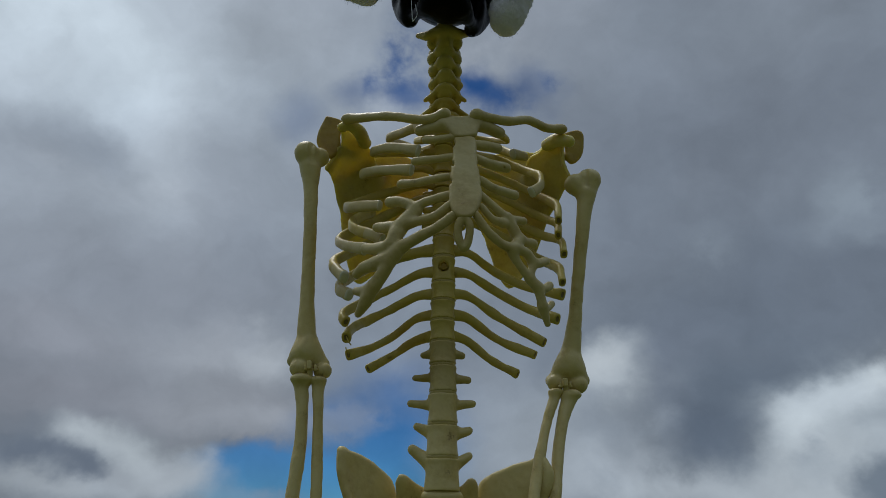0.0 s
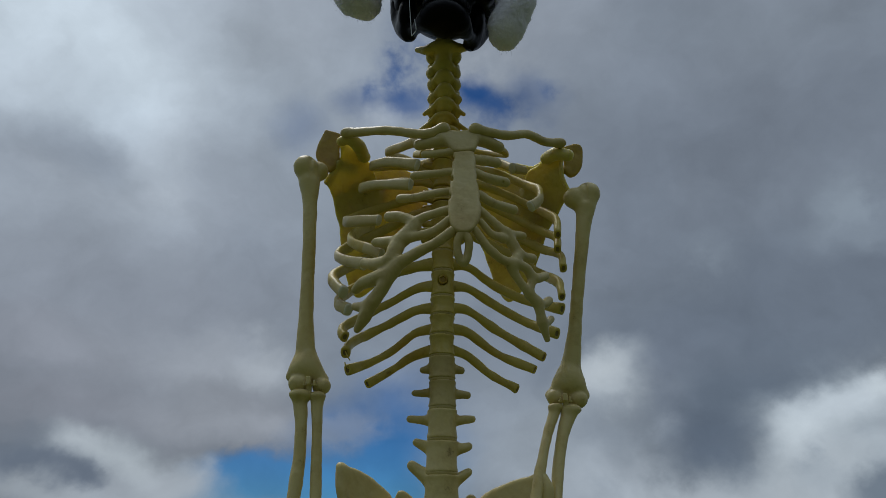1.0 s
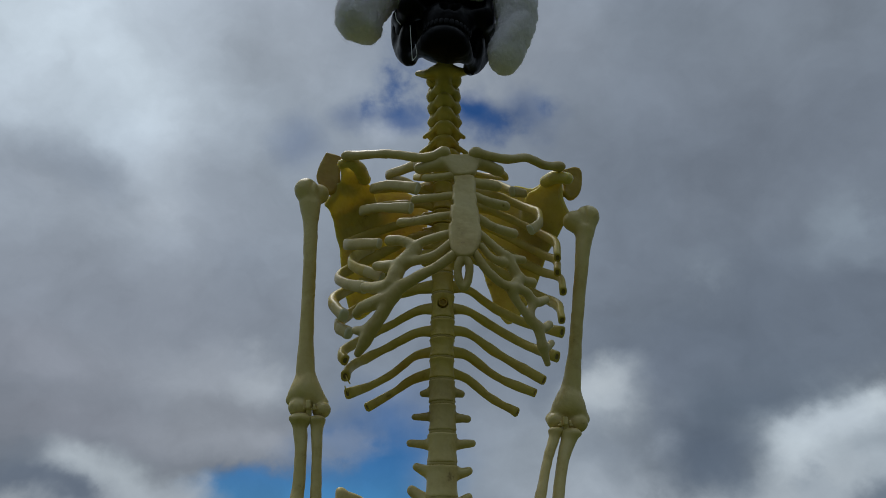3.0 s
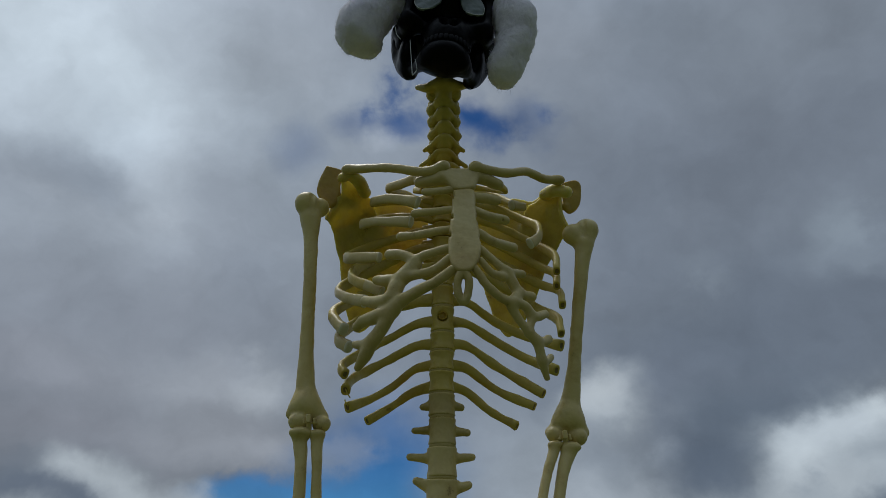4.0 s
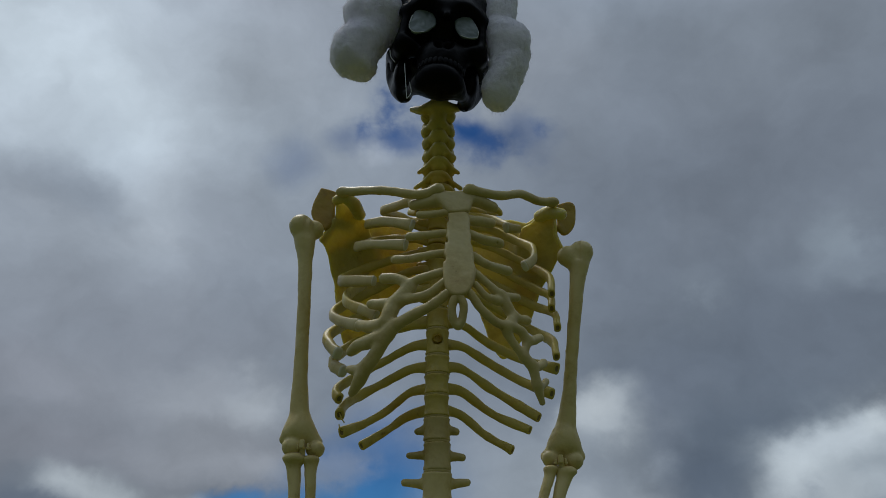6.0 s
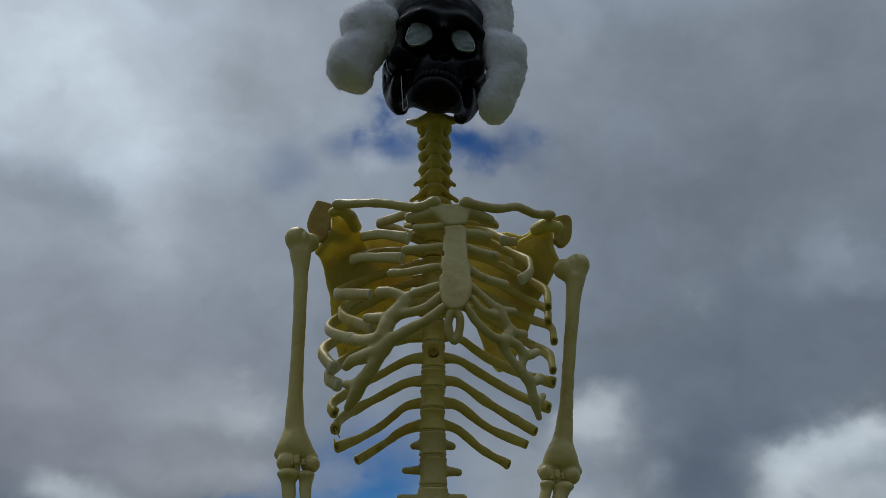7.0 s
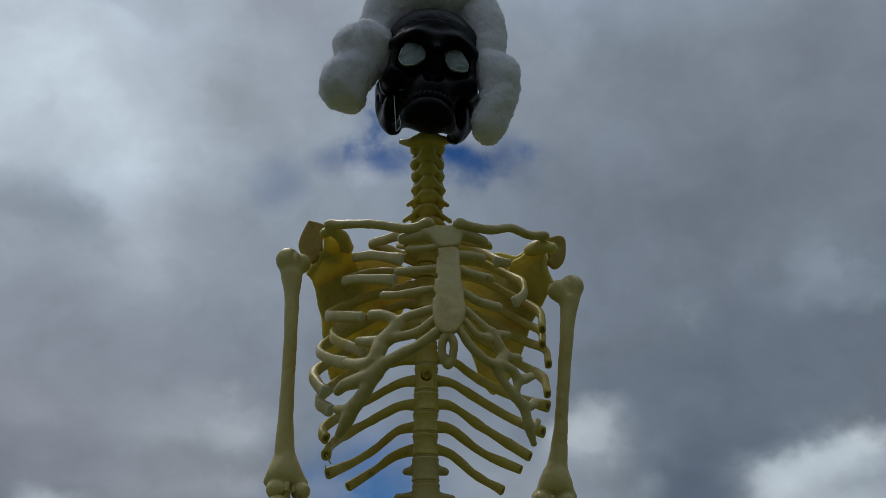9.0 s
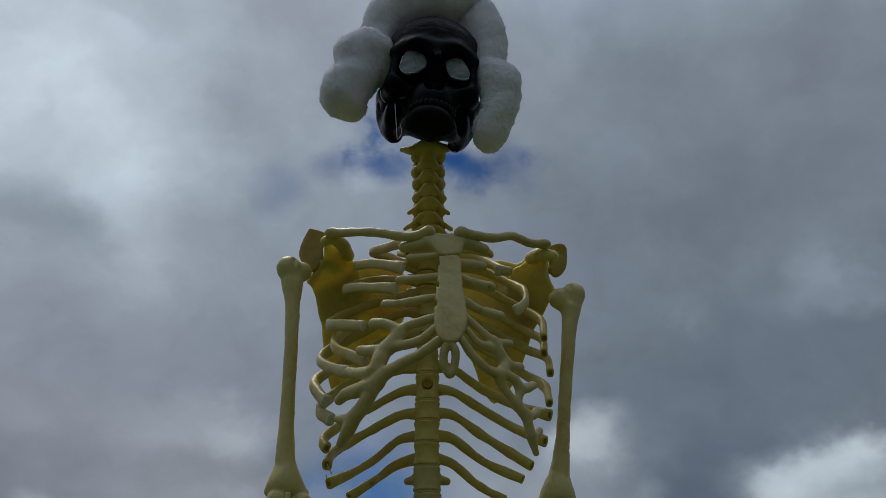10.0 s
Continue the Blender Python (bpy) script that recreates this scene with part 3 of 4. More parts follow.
def neck_bone(mid, half, high, span, drop, r):
    """One neck vertebra: an arched front lip over a waisted body, with side wings that droop."""
    x, y, z = mid[:3]
    c = Clay(0.0028)
    c.ball((x, y + 0.011, z), (half * 0.80, 0.012, high * 0.64))
    c.tube((x - span, y + 0.020, z - drop, r * 0.7), (x - span * 0.6, y + 0.012, z - drop * 0.45, r * 0.85), (x - span * 0.28, y + 0.003, z + high * 0.10, r),
           (x, y + 0.0005, z + high * 0.16, r), (x + span * 0.28, y + 0.003, z + high * 0.10, r), (x + span * 0.6, y + 0.012, z - drop * 0.45, r * 0.85), (x + span, y + 0.020, z - drop, r * 0.7))
    for s_ in (-1, 1):
        c.ball((x + s_ * half * 1.00, y + 0.021, z + high * 0.20), (0.0066, 0.0080, high * 0.50))
        c.ball((x + s_ * half * 1.06, y + 0.021, z - high * 0.24), (0.0070, 0.0085, high * 0.42))
    c.tube((x, y + 0.02, z, 0.007), (x, y + 0.046, z - 0.014, 0.0035))
    return c.build("vertebra", 0.0013, INNER, skeleton)


neck_bone((0.0024, 0.004, 1.4202), .0150, .020, .036, .008, .0050)
neck_bone((0.0002, -0.004, 1.4354), .0140, .019, .0295, .008, .0040)
neck_bone((0.0008, -0.01, 1.4536), .0136, .018, .0255, .006, .0040)
neck_bone((0.0014, -0.015, 1.4709), .0136, .018, .0195, .004, .0045)
neck_bone((0.0006, -0.02, 1.4884), .0136, .018, .0185, .002, .0050)
neck_bone((-0.0002, -0.024, 1.505), .0145, .018, .0185, .002, .0050)
atlas = Clay(0.005)
atlas.tube((-0.0342, -0.018, 1.5279, 0.0036), (-0.0208, -0.026, 1.5212, 0.0065), (-0.001, -0.032, 1.5243, 0.0085), (0.0189, -0.026, 1.5246, 0.0065), (0.0319, -0.018, 1.5316, 0.0036))
atlas.tube((-0.0001, -0.02, 1.5115, 0.0105), (-0.0002, -0.026, 1.5252, 0.011), (-0.0003, -0.028, 1.5374, 0.009))
atlas.ball((-0.0149, -0.012, 1.5216), (.0085, .009, .010))
atlas.ball((0.0149, -0.012, 1.522), (.0085, .009, .010))
atlas.build("vertebra", 0.0013, INNER, skeleton)

# breastbone: handle piece, blade and the ringed tip
breast = Clay(0.005)
breast.plate([(-0.0069, -0.06, 1.37), (0.0035, -0.06, 1.377), (0.0185, -0.061, 1.3757), (0.0336, -0.06, 1.3772), (0.0414, -0.06, 1.3719), (0.0382, -0.066, 1.3544), (0.0328, -0.069, 1.3436), (0.0137, -0.069, 1.3427), (0.0067, -0.066, 1.3512)], 0.011, round_=0.004)
breast.tube((0.0036, -0.06, 1.3655, 0.008), (-0.0141, -0.054, 1.3654, 0.0072), (-0.0287, -0.046, 1.3665, 0.0066))
breast.tube((0.0335, -0.06, 1.3672, 0.008), (0.0495, -0.054, 1.3666, 0.0076), (0.0643, -0.048, 1.3628, 0.0066))
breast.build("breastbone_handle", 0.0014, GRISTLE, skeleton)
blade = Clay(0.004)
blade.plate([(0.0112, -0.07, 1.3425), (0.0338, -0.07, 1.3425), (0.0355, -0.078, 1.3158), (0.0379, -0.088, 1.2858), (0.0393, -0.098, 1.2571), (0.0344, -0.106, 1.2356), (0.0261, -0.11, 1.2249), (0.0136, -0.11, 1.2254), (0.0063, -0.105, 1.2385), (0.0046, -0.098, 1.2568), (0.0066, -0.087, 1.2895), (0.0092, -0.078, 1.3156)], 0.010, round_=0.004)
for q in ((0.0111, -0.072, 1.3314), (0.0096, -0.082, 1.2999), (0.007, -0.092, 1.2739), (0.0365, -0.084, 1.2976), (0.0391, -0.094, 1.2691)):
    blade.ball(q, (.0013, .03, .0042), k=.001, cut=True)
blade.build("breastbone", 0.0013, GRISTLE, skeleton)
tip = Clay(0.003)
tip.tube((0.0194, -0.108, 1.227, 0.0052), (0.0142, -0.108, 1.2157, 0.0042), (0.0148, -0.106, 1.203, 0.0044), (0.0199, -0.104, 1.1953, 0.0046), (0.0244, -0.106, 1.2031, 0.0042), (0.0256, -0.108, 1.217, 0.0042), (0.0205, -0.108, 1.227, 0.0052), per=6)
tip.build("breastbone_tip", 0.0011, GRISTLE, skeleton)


# rib cartilage that fans out from the breastbone
def cartilage(*tubes, k=0.0029, step=0.0013):
    c = Clay(k)
    for t in tubes:
        c.tube(*[(x, y, z, r * 0.98) for x, y, z, r in t], flat=(1, 0.85, 1))
    return c.build("rib_cartilage", step, GRISTLE, skeleton)


cartilage(((0.0112, -0.066, 1.346, 0.0046), (-0.0054, -0.062, 1.3461, 0.0046), (-0.0216, -0.056, 1.3482, 0.0048)))
cartilage(((0.0097, -0.076, 1.3146, 0.0048), (-0.0102, -0.071, 1.3145, 0.0046), (-0.0324, -0.064, 1.3155, 0.0052)))
cartilage(((0.0071, -0.087, 1.2847, 0.0048), (-0.0129, -0.082, 1.2832, 0.0048), (-0.0313, -0.075, 1.2826, 0.005), (-0.0471, -0.068, 1.2848, 0.0052)))
cartilage(((0.0064, -0.095, 1.2584, 0.0051), (-0.0125, -0.092, 1.2538, 0.0051), (-0.026, -0.089, 1.2486, 0.0053), (-0.0354, -0.087, 1.2391, 0.0062)),
          ((-0.0302, -0.088, 1.2465, 0.0062), (-0.0443, -0.083, 1.2554, 0.0061), (-0.058, -0.076, 1.2588, 0.0061)),
          ((0.0069, -0.101, 1.2443, 0.0051), (-0.0093, -0.098, 1.2321, 0.0051), (-0.0279, -0.093, 1.2286, 0.0053), (-0.0432, -0.089, 1.2264, 0.0062)),
          ((-0.0301, -0.088, 1.2412, 0.0076), (-0.0432, -0.089, 1.2277, 0.0082), (-0.0499, -0.089, 1.2156, 0.0076)),
          ((-0.0415, -0.088, 1.2269, 0.0066), (-0.0565, -0.082, 1.2263, 0.0066), (-0.0703, -0.074, 1.2298, 0.0057)),
          ((0.0114, -0.106, 1.2304, 0.0051), (-0.0062, -0.104, 1.2174, 0.0056), (-0.0261, -0.1, 1.2078, 0.006), (-0.0421, -0.096, 1.1995, 0.0062)),
          ((-0.0486, -0.09, 1.2151, 0.0076), (-0.0551, -0.09, 1.2019, 0.0086), (-0.0687, -0.08, 1.2028, 0.0071), (-0.0818, -0.068, 1.2083, 0.0062)),
          ((-0.0421, -0.096, 1.1995, 0.0062), (-0.0545, -0.092, 1.1887, 0.0082), (-0.0675, -0.085, 1.1852, 0.0082), (-0.0817, -0.075, 1.184, 0.0067), (-0.0901, -0.066, 1.1798, 0.0051)),
          ((-0.0489, -0.094, 1.1935, 0.0071), (-0.0599, -0.09, 1.1748, 0.0071), (-0.0712, -0.083, 1.1592, 0.0071), (-0.0792, -0.076, 1.1465, 0.0068), (-0.0862, -0.07, 1.1358, 0.004)),
          ((-0.0702, -0.083, 1.1622, 0.0067), (-0.0804, -0.076, 1.1579, 0.0057), (-0.09, -0.068, 1.1606, 0.0042)))
cartilage(((0.0315, -0.068, 1.3354, 0.0058), (0.0457, -0.064, 1.3357, 0.0066), (0.0604, -0.056, 1.3376, 0.0062)))
peg = Clay(0.0035)
peg.tube((0.0346, -0.076, 1.3134, 0.0052), (0.049, -0.073, 1.3081, 0.0054), (0.0691, -0.064, 1.3076, 0.0056))
peg.ball((0.0659, -0.071, 1.3051), (.0014, .004, .0014), k=.0004, cut=True)
peg.build("rib_cartilage", 0.0011, GRISTLE, skeleton)
cartilage(((0.0378, -0.088, 1.2803, 0.005), (0.0537, -0.083, 1.2722, 0.0052), (0.0758, -0.072, 1.2698, 0.0056)))
cartilage(((0.0376, -0.096, 1.2581, 0.0044), (0.0505, -0.094, 1.2467, 0.0045), (0.0657, -0.09, 1.2344, 0.0054), (0.0833, -0.08, 1.2353, 0.0049)),
          ((0.0383, -0.101, 1.2419, 0.0035), (0.0497, -0.099, 1.2289, 0.0041), (0.0616, -0.094, 1.2261, 0.0054)),
          ((0.0656, -0.091, 1.234, 0.0054), (0.0713, -0.089, 1.2227, 0.0059), (0.0794, -0.086, 1.2113, 0.0054), (0.0929, -0.076, 1.2112, 0.0052)),
          ((0.0321, -0.106, 1.2305, 0.0045), (0.0433, -0.104, 1.214, 0.0048), (0.057, -0.1, 1.2021, 0.0049), (0.0698, -0.096, 1.1977, 0.0059)),
          ((0.0792, -0.088, 1.2111, 0.0054), (0.07, -0.094, 1.1973, 0.0062), (0.0732, -0.092, 1.1858, 0.0046), (0.0823, -0.088, 1.174, 0.0046), (0.095, -0.081, 1.1597, 0.0052), (0.0995, -0.076, 1.1446, 0.0052), (0.1049, -0.068, 1.1269, 0.0034)),
          ((0.0711, -0.094, 1.1985, 0.0049), (0.0843, -0.088, 1.1961, 0.0048), (0.0928, -0.082, 1.1874, 0.0054), (0.1061, -0.072, 1.1938, 0.0044)),
          ((0.0926, -0.083, 1.187, 0.0049), (0.0884, -0.085, 1.1764, 0.0046), (0.087, -0.085, 1.1691, 0.0049)),
          ((0.0928, -0.082, 1.1641, 0.0052), (0.1015, -0.076, 1.1614, 0.0046), (0.1086, -0.069, 1.1676, 0.0046)),
          ((0.0995, -0.076, 1.1434, 0.0046), (0.106, -0.07, 1.1435, 0.0039), (0.1106, -0.065, 1.1494, 0.0037)))


# ribs: from the column round the side to the front end
def rib(tall, thick, *pts, pale_share=0.0):
    global ribs_made
    ribs_made += 1
    return sweep("rib", pts, tall, thick, INNER, skeleton, seed=ribs_made, root=0.4, pale_share=pale_share)


ribs_made = 0
rib(.0046, .0034, (-0.0105, 0.048, 1.4152), (-0.0286, 0.0522, 1.4159), (-0.0367, 0.035, 1.4019), (-0.0254, 0., 1.3824))
rib(.0066, .0042, (-0.0104, 0.05, 1.4009), (-0.0335, 0.072, 1.4068), (-0.05, 0.06, 1.4086), (-0.0619, 0.034, 1.399), (-0.0692, 0.004, 1.3871), (-0.0512, -0.02, 1.3798), (-0.034, -0.035, 1.3781), pale_share=0.4)
rib(.0062, .0038, (-0.0103, 0.052, 1.3867), (-0.0326, 0.052, 1.3925), (-0.0638, 0.0688, 1.4056), (-0.0841, 0.045, 1.3906), (-0.0882, 0.004, 1.3673), (-0.0644, -0.03, 1.3537), (-0.0301, -0.05, 1.3375), pale_share=0.36)
rib(.0062, .0038, (-0.0101, 0.055, 1.3698), (-0.0323, 0.052, 1.3714), (-0.0663, 0.0736, 1.3814), (-0.0936, 0.05, 1.3623), (-0.0999, 0.004, 1.3356), (-0.0799, -0.03, 1.3224), (-0.037, -0.055, 1.3097), pale_share=0.36)
rib(.0060, .0038, (-0.0099, 0.055, 1.3482), (-0.0318, 0.052, 1.3481), (-0.0698, 0.0736, 1.3475), (-0.1048, 0.05, 1.3222), (-0.1166, 0.004, 1.2911), (-0.0966, -0.03, 1.2755), (-0.0709, -0.055, 1.2649), pale_share=0.34)
rib(.0058, .0038, (-0.0098, 0.055, 1.3262), (-0.0314, 0.052, 1.3253), (-0.0687, 0.0736, 1.3161), (-0.1036, 0.055, 1.2874), (-0.1241, 0.012, 1.2526), (-0.1092, -0.03, 1.2272), (-0.084, -0.06, 1.2109), pale_share=0.34)
rib(.0058, .0038, (-0.0899, 0.05, 1.3096), (-0.1019, 0.01, 1.2798), (-0.1064, -0.02, 1.2573), (-0.096, -0.042, 1.2412), (-0.0796, -0.058, 1.2289), (-0.0658, -0.066, 1.2196), pale_share=0.3)
rib(.0066, .0052, (-0.0095, 0.05, 1.2959), (-0.0309, 0.052, 1.2967), (-0.0677, 0.0736, 1.2872), (-0.1057, 0.06, 1.2609), (-0.1273, 0.01, 1.2237), (-0.1184, -0.02, 1.2006), (-0.1081, -0.035, 1.1879), pale_share=0.25)
rib(.0066, .0052, (-0.0091, 0.05, 1.2551), (-0.0329, 0.052, 1.252), (-0.0679, 0.072, 1.2491), (-0.1013, 0.06, 1.2306), (-0.1177, 0.01, 1.1966), (-0.1144, -0.012, 1.1808), (-0.1022, -0.03, 1.1696), pale_share=0.22)
rib(.0054, .0040, (-0.0088, 0.045, 1.2249), (-0.0324, 0.052, 1.2229), (-0.0627, 0.068, 1.2115), (-0.0886, 0.055, 1.1924), (-0.1075, 0.015, 1.1669), (-0.1119, -0.004, 1.1532), (-0.1064, -0.014, 1.1438))
rib(.0052, .0040, (-0.0085, 0.04, 1.195), (-0.0339, 0.052, 1.1946), (-0.0646, 0.06, 1.1804), (-0.0896, 0.045, 1.1625), (-0.1033, 0.012, 1.1435), (-0.1059, -0.006, 1.1288))
rib(.0050, .0040, (-0.0083, 0.035, 1.1682), (-0.0333, 0.052, 1.1663), (-0.0583, 0.052, 1.146), (-0.0837, 0.035, 1.1267), (-0.1034, 0.002, 1.1113))
rib(.0048, .0040, (-0.0081, 0.035, 1.1424), (-0.0328, 0.052, 1.14), (-0.0604, 0.048, 1.1206), (-0.0843, 0.032, 1.1025))
rib(.0042, .0034, (0.0075, 0.048, 1.4153), (0.0271, 0.0522, 1.4181), (0.0551, 0.045, 1.4112), (0.0762, 0.012, 1.3887), (0.0772, -0.006, 1.3802), (0.0697, -0.02, 1.3772))
rib(.0056, .0036, (0.0075, 0.05, 1.401), (0.0307, 0.072, 1.4178), (0.0645, 0.072, 1.4154), (0.0934, 0.03, 1.3781), (0.0993, -0.005, 1.357), (0.0813, -0.03, 1.3455), pale_share=0.25)
rib(.0060, .0038, (0.0076, 0.052, 1.3868), (0.0298, 0.052, 1.3912), (0.0716, 0.0704, 1.3944), (0.1054, 0.045, 1.3643), (0.1163, 0.01, 1.3387), (0.1136, -0.02, 1.3097), (0.1003, -0.035, 1.2923), pale_share=0.24)
rib(.0056, .0038, (0.0076, 0.055, 1.3699), (0.0296, 0.052, 1.3709), (0.0713, 0.076, 1.3717), (0.1191, 0.05, 1.3318), (0.1355, 0.01, 1.2979), (0.1334, -0.01, 1.2692))
rib(.0056, .0038, (0.0076, 0.055, 1.3483), (0.0294, 0.052, 1.3477), (0.0707, 0.076, 1.3438), (0.1212, 0.05, 1.3015), (0.1357, 0.015, 1.2762), (0.1332, -0.005, 1.2527))
rib(.0056, .0038, (0.0077, 0.055, 1.3263), (0.0293, 0.052, 1.3257), (0.0737, 0.076, 1.3166), (0.1208, 0.055, 1.2795), (0.1385, 0.015, 1.2541), (0.1383, -0.005, 1.2286))
rib(.0056, .0040, (0.0076, 0.05, 1.296), (0.0291, 0.052, 1.2971), (0.073, 0.076, 1.286), (0.1192, 0.055, 1.2458), (0.1344, 0.015, 1.2188), (0.1342, -0.005, 1.1942))
rib(.0056, .0040, (0.0077, 0.05, 1.2552), (0.0315, 0.052, 1.2516), (0.0606, 0.072, 1.2376), (0.1009, 0.06, 1.2119), (0.1361, 0.01, 1.1844))
rib(.0054, .0042, (0.0076, 0.045, 1.225), (0.0312, 0.052, 1.2233), (0.0632, 0.068, 1.2085), (0.0991, 0.055, 1.1828), (0.1294, 0.015, 1.157))
rib(.0052, .0042, (0.0076, 0.04, 1.1951), (0.0309, 0.052, 1.195), (0.0686, 0.06, 1.1713), (0.1149, 0.03, 1.1338))
rib(.0050, .0042, (0.0076, 0.035, 1.1683), (0.0308, 0.052, 1.1673), (0.0638, 0.052, 1.1426), (0.1044, 0.034, 1.1202))
rib(.0046, .0040, (0.0076, 0.035, 1.1439), (0.0304, 0.052, 1.139), (0.055, 0.048, 1.1174), (0.0838, 0.036, 1.0985))

# thin spurs of plastic left by the mould
for a, b, c in (((-0.1056, -0.008, 1.1289), (-0.1033, -0.01, 1.124), (-0.0996, -0.012, 1.1185)), ((-0.1026, 0., 1.1121), (-0.1057, -0.001, 1.1156), (-0.1065, -0.001, 1.1188))):
    sweep("mould_spur", [a, b, c], 0.0006, 0.0006, INNER, skeleton, sides=6, per=4)

# collarbones
for pts in (((-0.1193, -0.011, 1.4049, 0.0061), (-0.0937, -0.026, 1.3978, 0.0056), (-0.0646, -0.044, 1.3878, 0.0056), (-0.0306, -0.055, 1.3761, 0.0058), (-0.0141, -0.06, 1.3738, 0.0065), (-0.0004, -0.064, 1.3774, 0.0059)),
            ((0.0366, -0.066, 1.3756, 0.0065), (0.0513, -0.06, 1.3758, 0.0059), (0.0751, -0.05, 1.3778, 0.0056), (0.1004, -0.036, 1.3887, 0.0056), (0.1227, -0.022, 1.3874, 0.0056), (0.1427, -0.014, 1.3902, 0.005))):
    c = Clay(0.004)
    c.tube(*pts, flat=(1, 0.85, 1))
    inner, outer = (pts[-1], pts[0]) if pts[0][0] < 0 else (pts[0], pts[-1])
    c.ball(inner[:3], (.0078, .0072, .0070))
    c.ball(outer[:3], (.0085, .0060, .0062))
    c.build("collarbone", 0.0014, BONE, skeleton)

# shoulder blades
left = Clay(0.006)
left.plate([(-0.1380, 0.046, 1.352), (-0.1250, 0.050, 1.375), (-0.1100, 0.060, 1.392), (-0.0960, 0.080, 1.402), (-0.0754, 0.097, 1.4151), (-0.0235, 0.114, 1.4041), (-0.026, 0.114, 1.358), (-0.0595, 0.107, 1.2887), (-0.0915, 0.102, 1.2386), (-0.1108, 0.097, 1.225), (-0.1232, 0.087, 1.2483), (-0.1313, 0.062, 1.2927), (-0.1353, 0.052, 1.3319)], 0.0046, round_=0.002)
left.plate([(-0.1311, 0.02, 1.4065), (-0.1163, 0.015, 1.4072), (-0.1047, 0.022, 1.4046), (-0.0979, 0.04, 1.3977), (-0.0919, 0.07, 1.3931), (-0.0874, 0.09, 1.361), (-0.1074, 0.085, 1.3265), (-0.1296, 0.06, 1.32), (-0.1399, 0.045, 1.3406), (-0.1478, 0.03, 1.3578), (-0.1383, 0.025, 1.3704), (-0.1319, 0.022, 1.3848)], 0.0065, round_=0.003, k=0.014)
left.tube((-0.1272, -0.002, 1.3985, 0.0062), (-0.1177, -0.002, 1.4018, 0.0072), (-0.1073, 0.008, 1.3985, 0.0085), (-0.102, 0.03, 1.3958, 0.008), k=0.005)
left.tube((-0.1478, 0.029, 1.3578, 0.0036), (-0.1400, 0.026, 1.3690, 0.004), (-0.1345, 0.022, 1.3810, 0.0036), k=0.004)
blade_left = left.build("shoulder_blade", 0.0018, THIN, skeleton, "thin yellowed plastic shoulder blade")
tip = Clay(0.004)
tip.plate([(-0.1523, 0.02, 1.4287), (-0.1307, 0.02, 1.4214), (-0.1324, 0.022, 1.401), (-0.1325, 0.022, 1.3832), (-0.1406, 0.022, 1.3689), (-0.1488, 0.02, 1.3694), (-0.162, 0.018, 1.3881), (-0.1591, 0.018, 1.4109)], 0.006, round_=0.0025)
tip.tube((-0.1400, 0.024, 1.374, 0.004), (-0.132, 0.030, 1.384, 0.006), (-0.120, 0.045, 1.392, 0.005))
tip.build("shoulder_tip", 0.0016, OCHRE, blade_left, "plastic tip of the shoulder, its shade put into the brown")
right = Clay(0.006)
right.plate([(0.1589, 0.046, 1.3528), (0.1571, 0.048, 1.3898), (0.1425, 0.054, 1.4165), (0.1214, 0.064, 1.4049), (0.0926, 0.1, 1.4168), (0.0354, 0.114, 1.4081), (0.0396, 0.114, 1.3514), (0.0597, 0.11, 1.2825), (0.0734, 0.107, 1.2398), (0.0874, 0.104, 1.2241), (0.1051, 0.1, 1.239), (0.12, 0.092, 1.2659), (0.1331, 0.068, 1.3011), (0.1474, 0.054, 1.3348)], 0.0046, round_=0.002)
right.plate([(0.1221, 0.035, 1.3903), (0.1293, 0.022, 1.3934), (0.1442, 0.015, 1.3939), (0.1518, 0.02, 1.3885), (0.1513, 0.03, 1.371), (0.158, 0.03, 1.3472), (0.1552, 0.035, 1.3378), (0.1429, 0.055, 1.3231), (0.1245, 0.08, 1.3215), (0.1083, 0.085, 1.3517), (0.1093, 0.065, 1.3854)], 0.0065, round_=0.003, k=0.014)
right.tube((0.1315, 0.02, 1.3883, 0.008), (0.1409, 0.0, 1.3835, 0.0085), (0.1531, -0.008, 1.3763, 0.0075), k=0.005)
right.tube((0.1492, 0.018, 1.3786, 0.0028), (0.1496, 0.02, 1.3621, 0.0028), (0.1563, 0.022, 1.3443, 0.003), k=0.003)
blade_right = right.build("shoulder_blade", 0.0018, THIN, skeleton, "thin yellowed plastic shoulder blade")
tip = Clay(0.004)
tip.plate([(0.1512, 0.018, 1.403), (0.1691, 0.018, 1.4081), (0.1774, 0.018, 1.4032), (0.1777, 0.02, 1.3863), (0.173, 0.022, 1.3712), (0.1629, 0.022, 1.3623), (0.1553, 0.022, 1.3662), (0.1529, 0.02, 1.3845), (0.1518, 0.018, 1.3931)], 0.006, round_=0.0025)
tip.tube((0.1560, 0.022, 1.372, 0.004), (0.148, 0.032, 1.378, 0.006), (0.138, 0.045, 1.382, 0.005))
tip.build("shoulder_tip", 0.0016, OCHRE, blade_right, "plastic tip of the shoulder, its shade put into the brown")

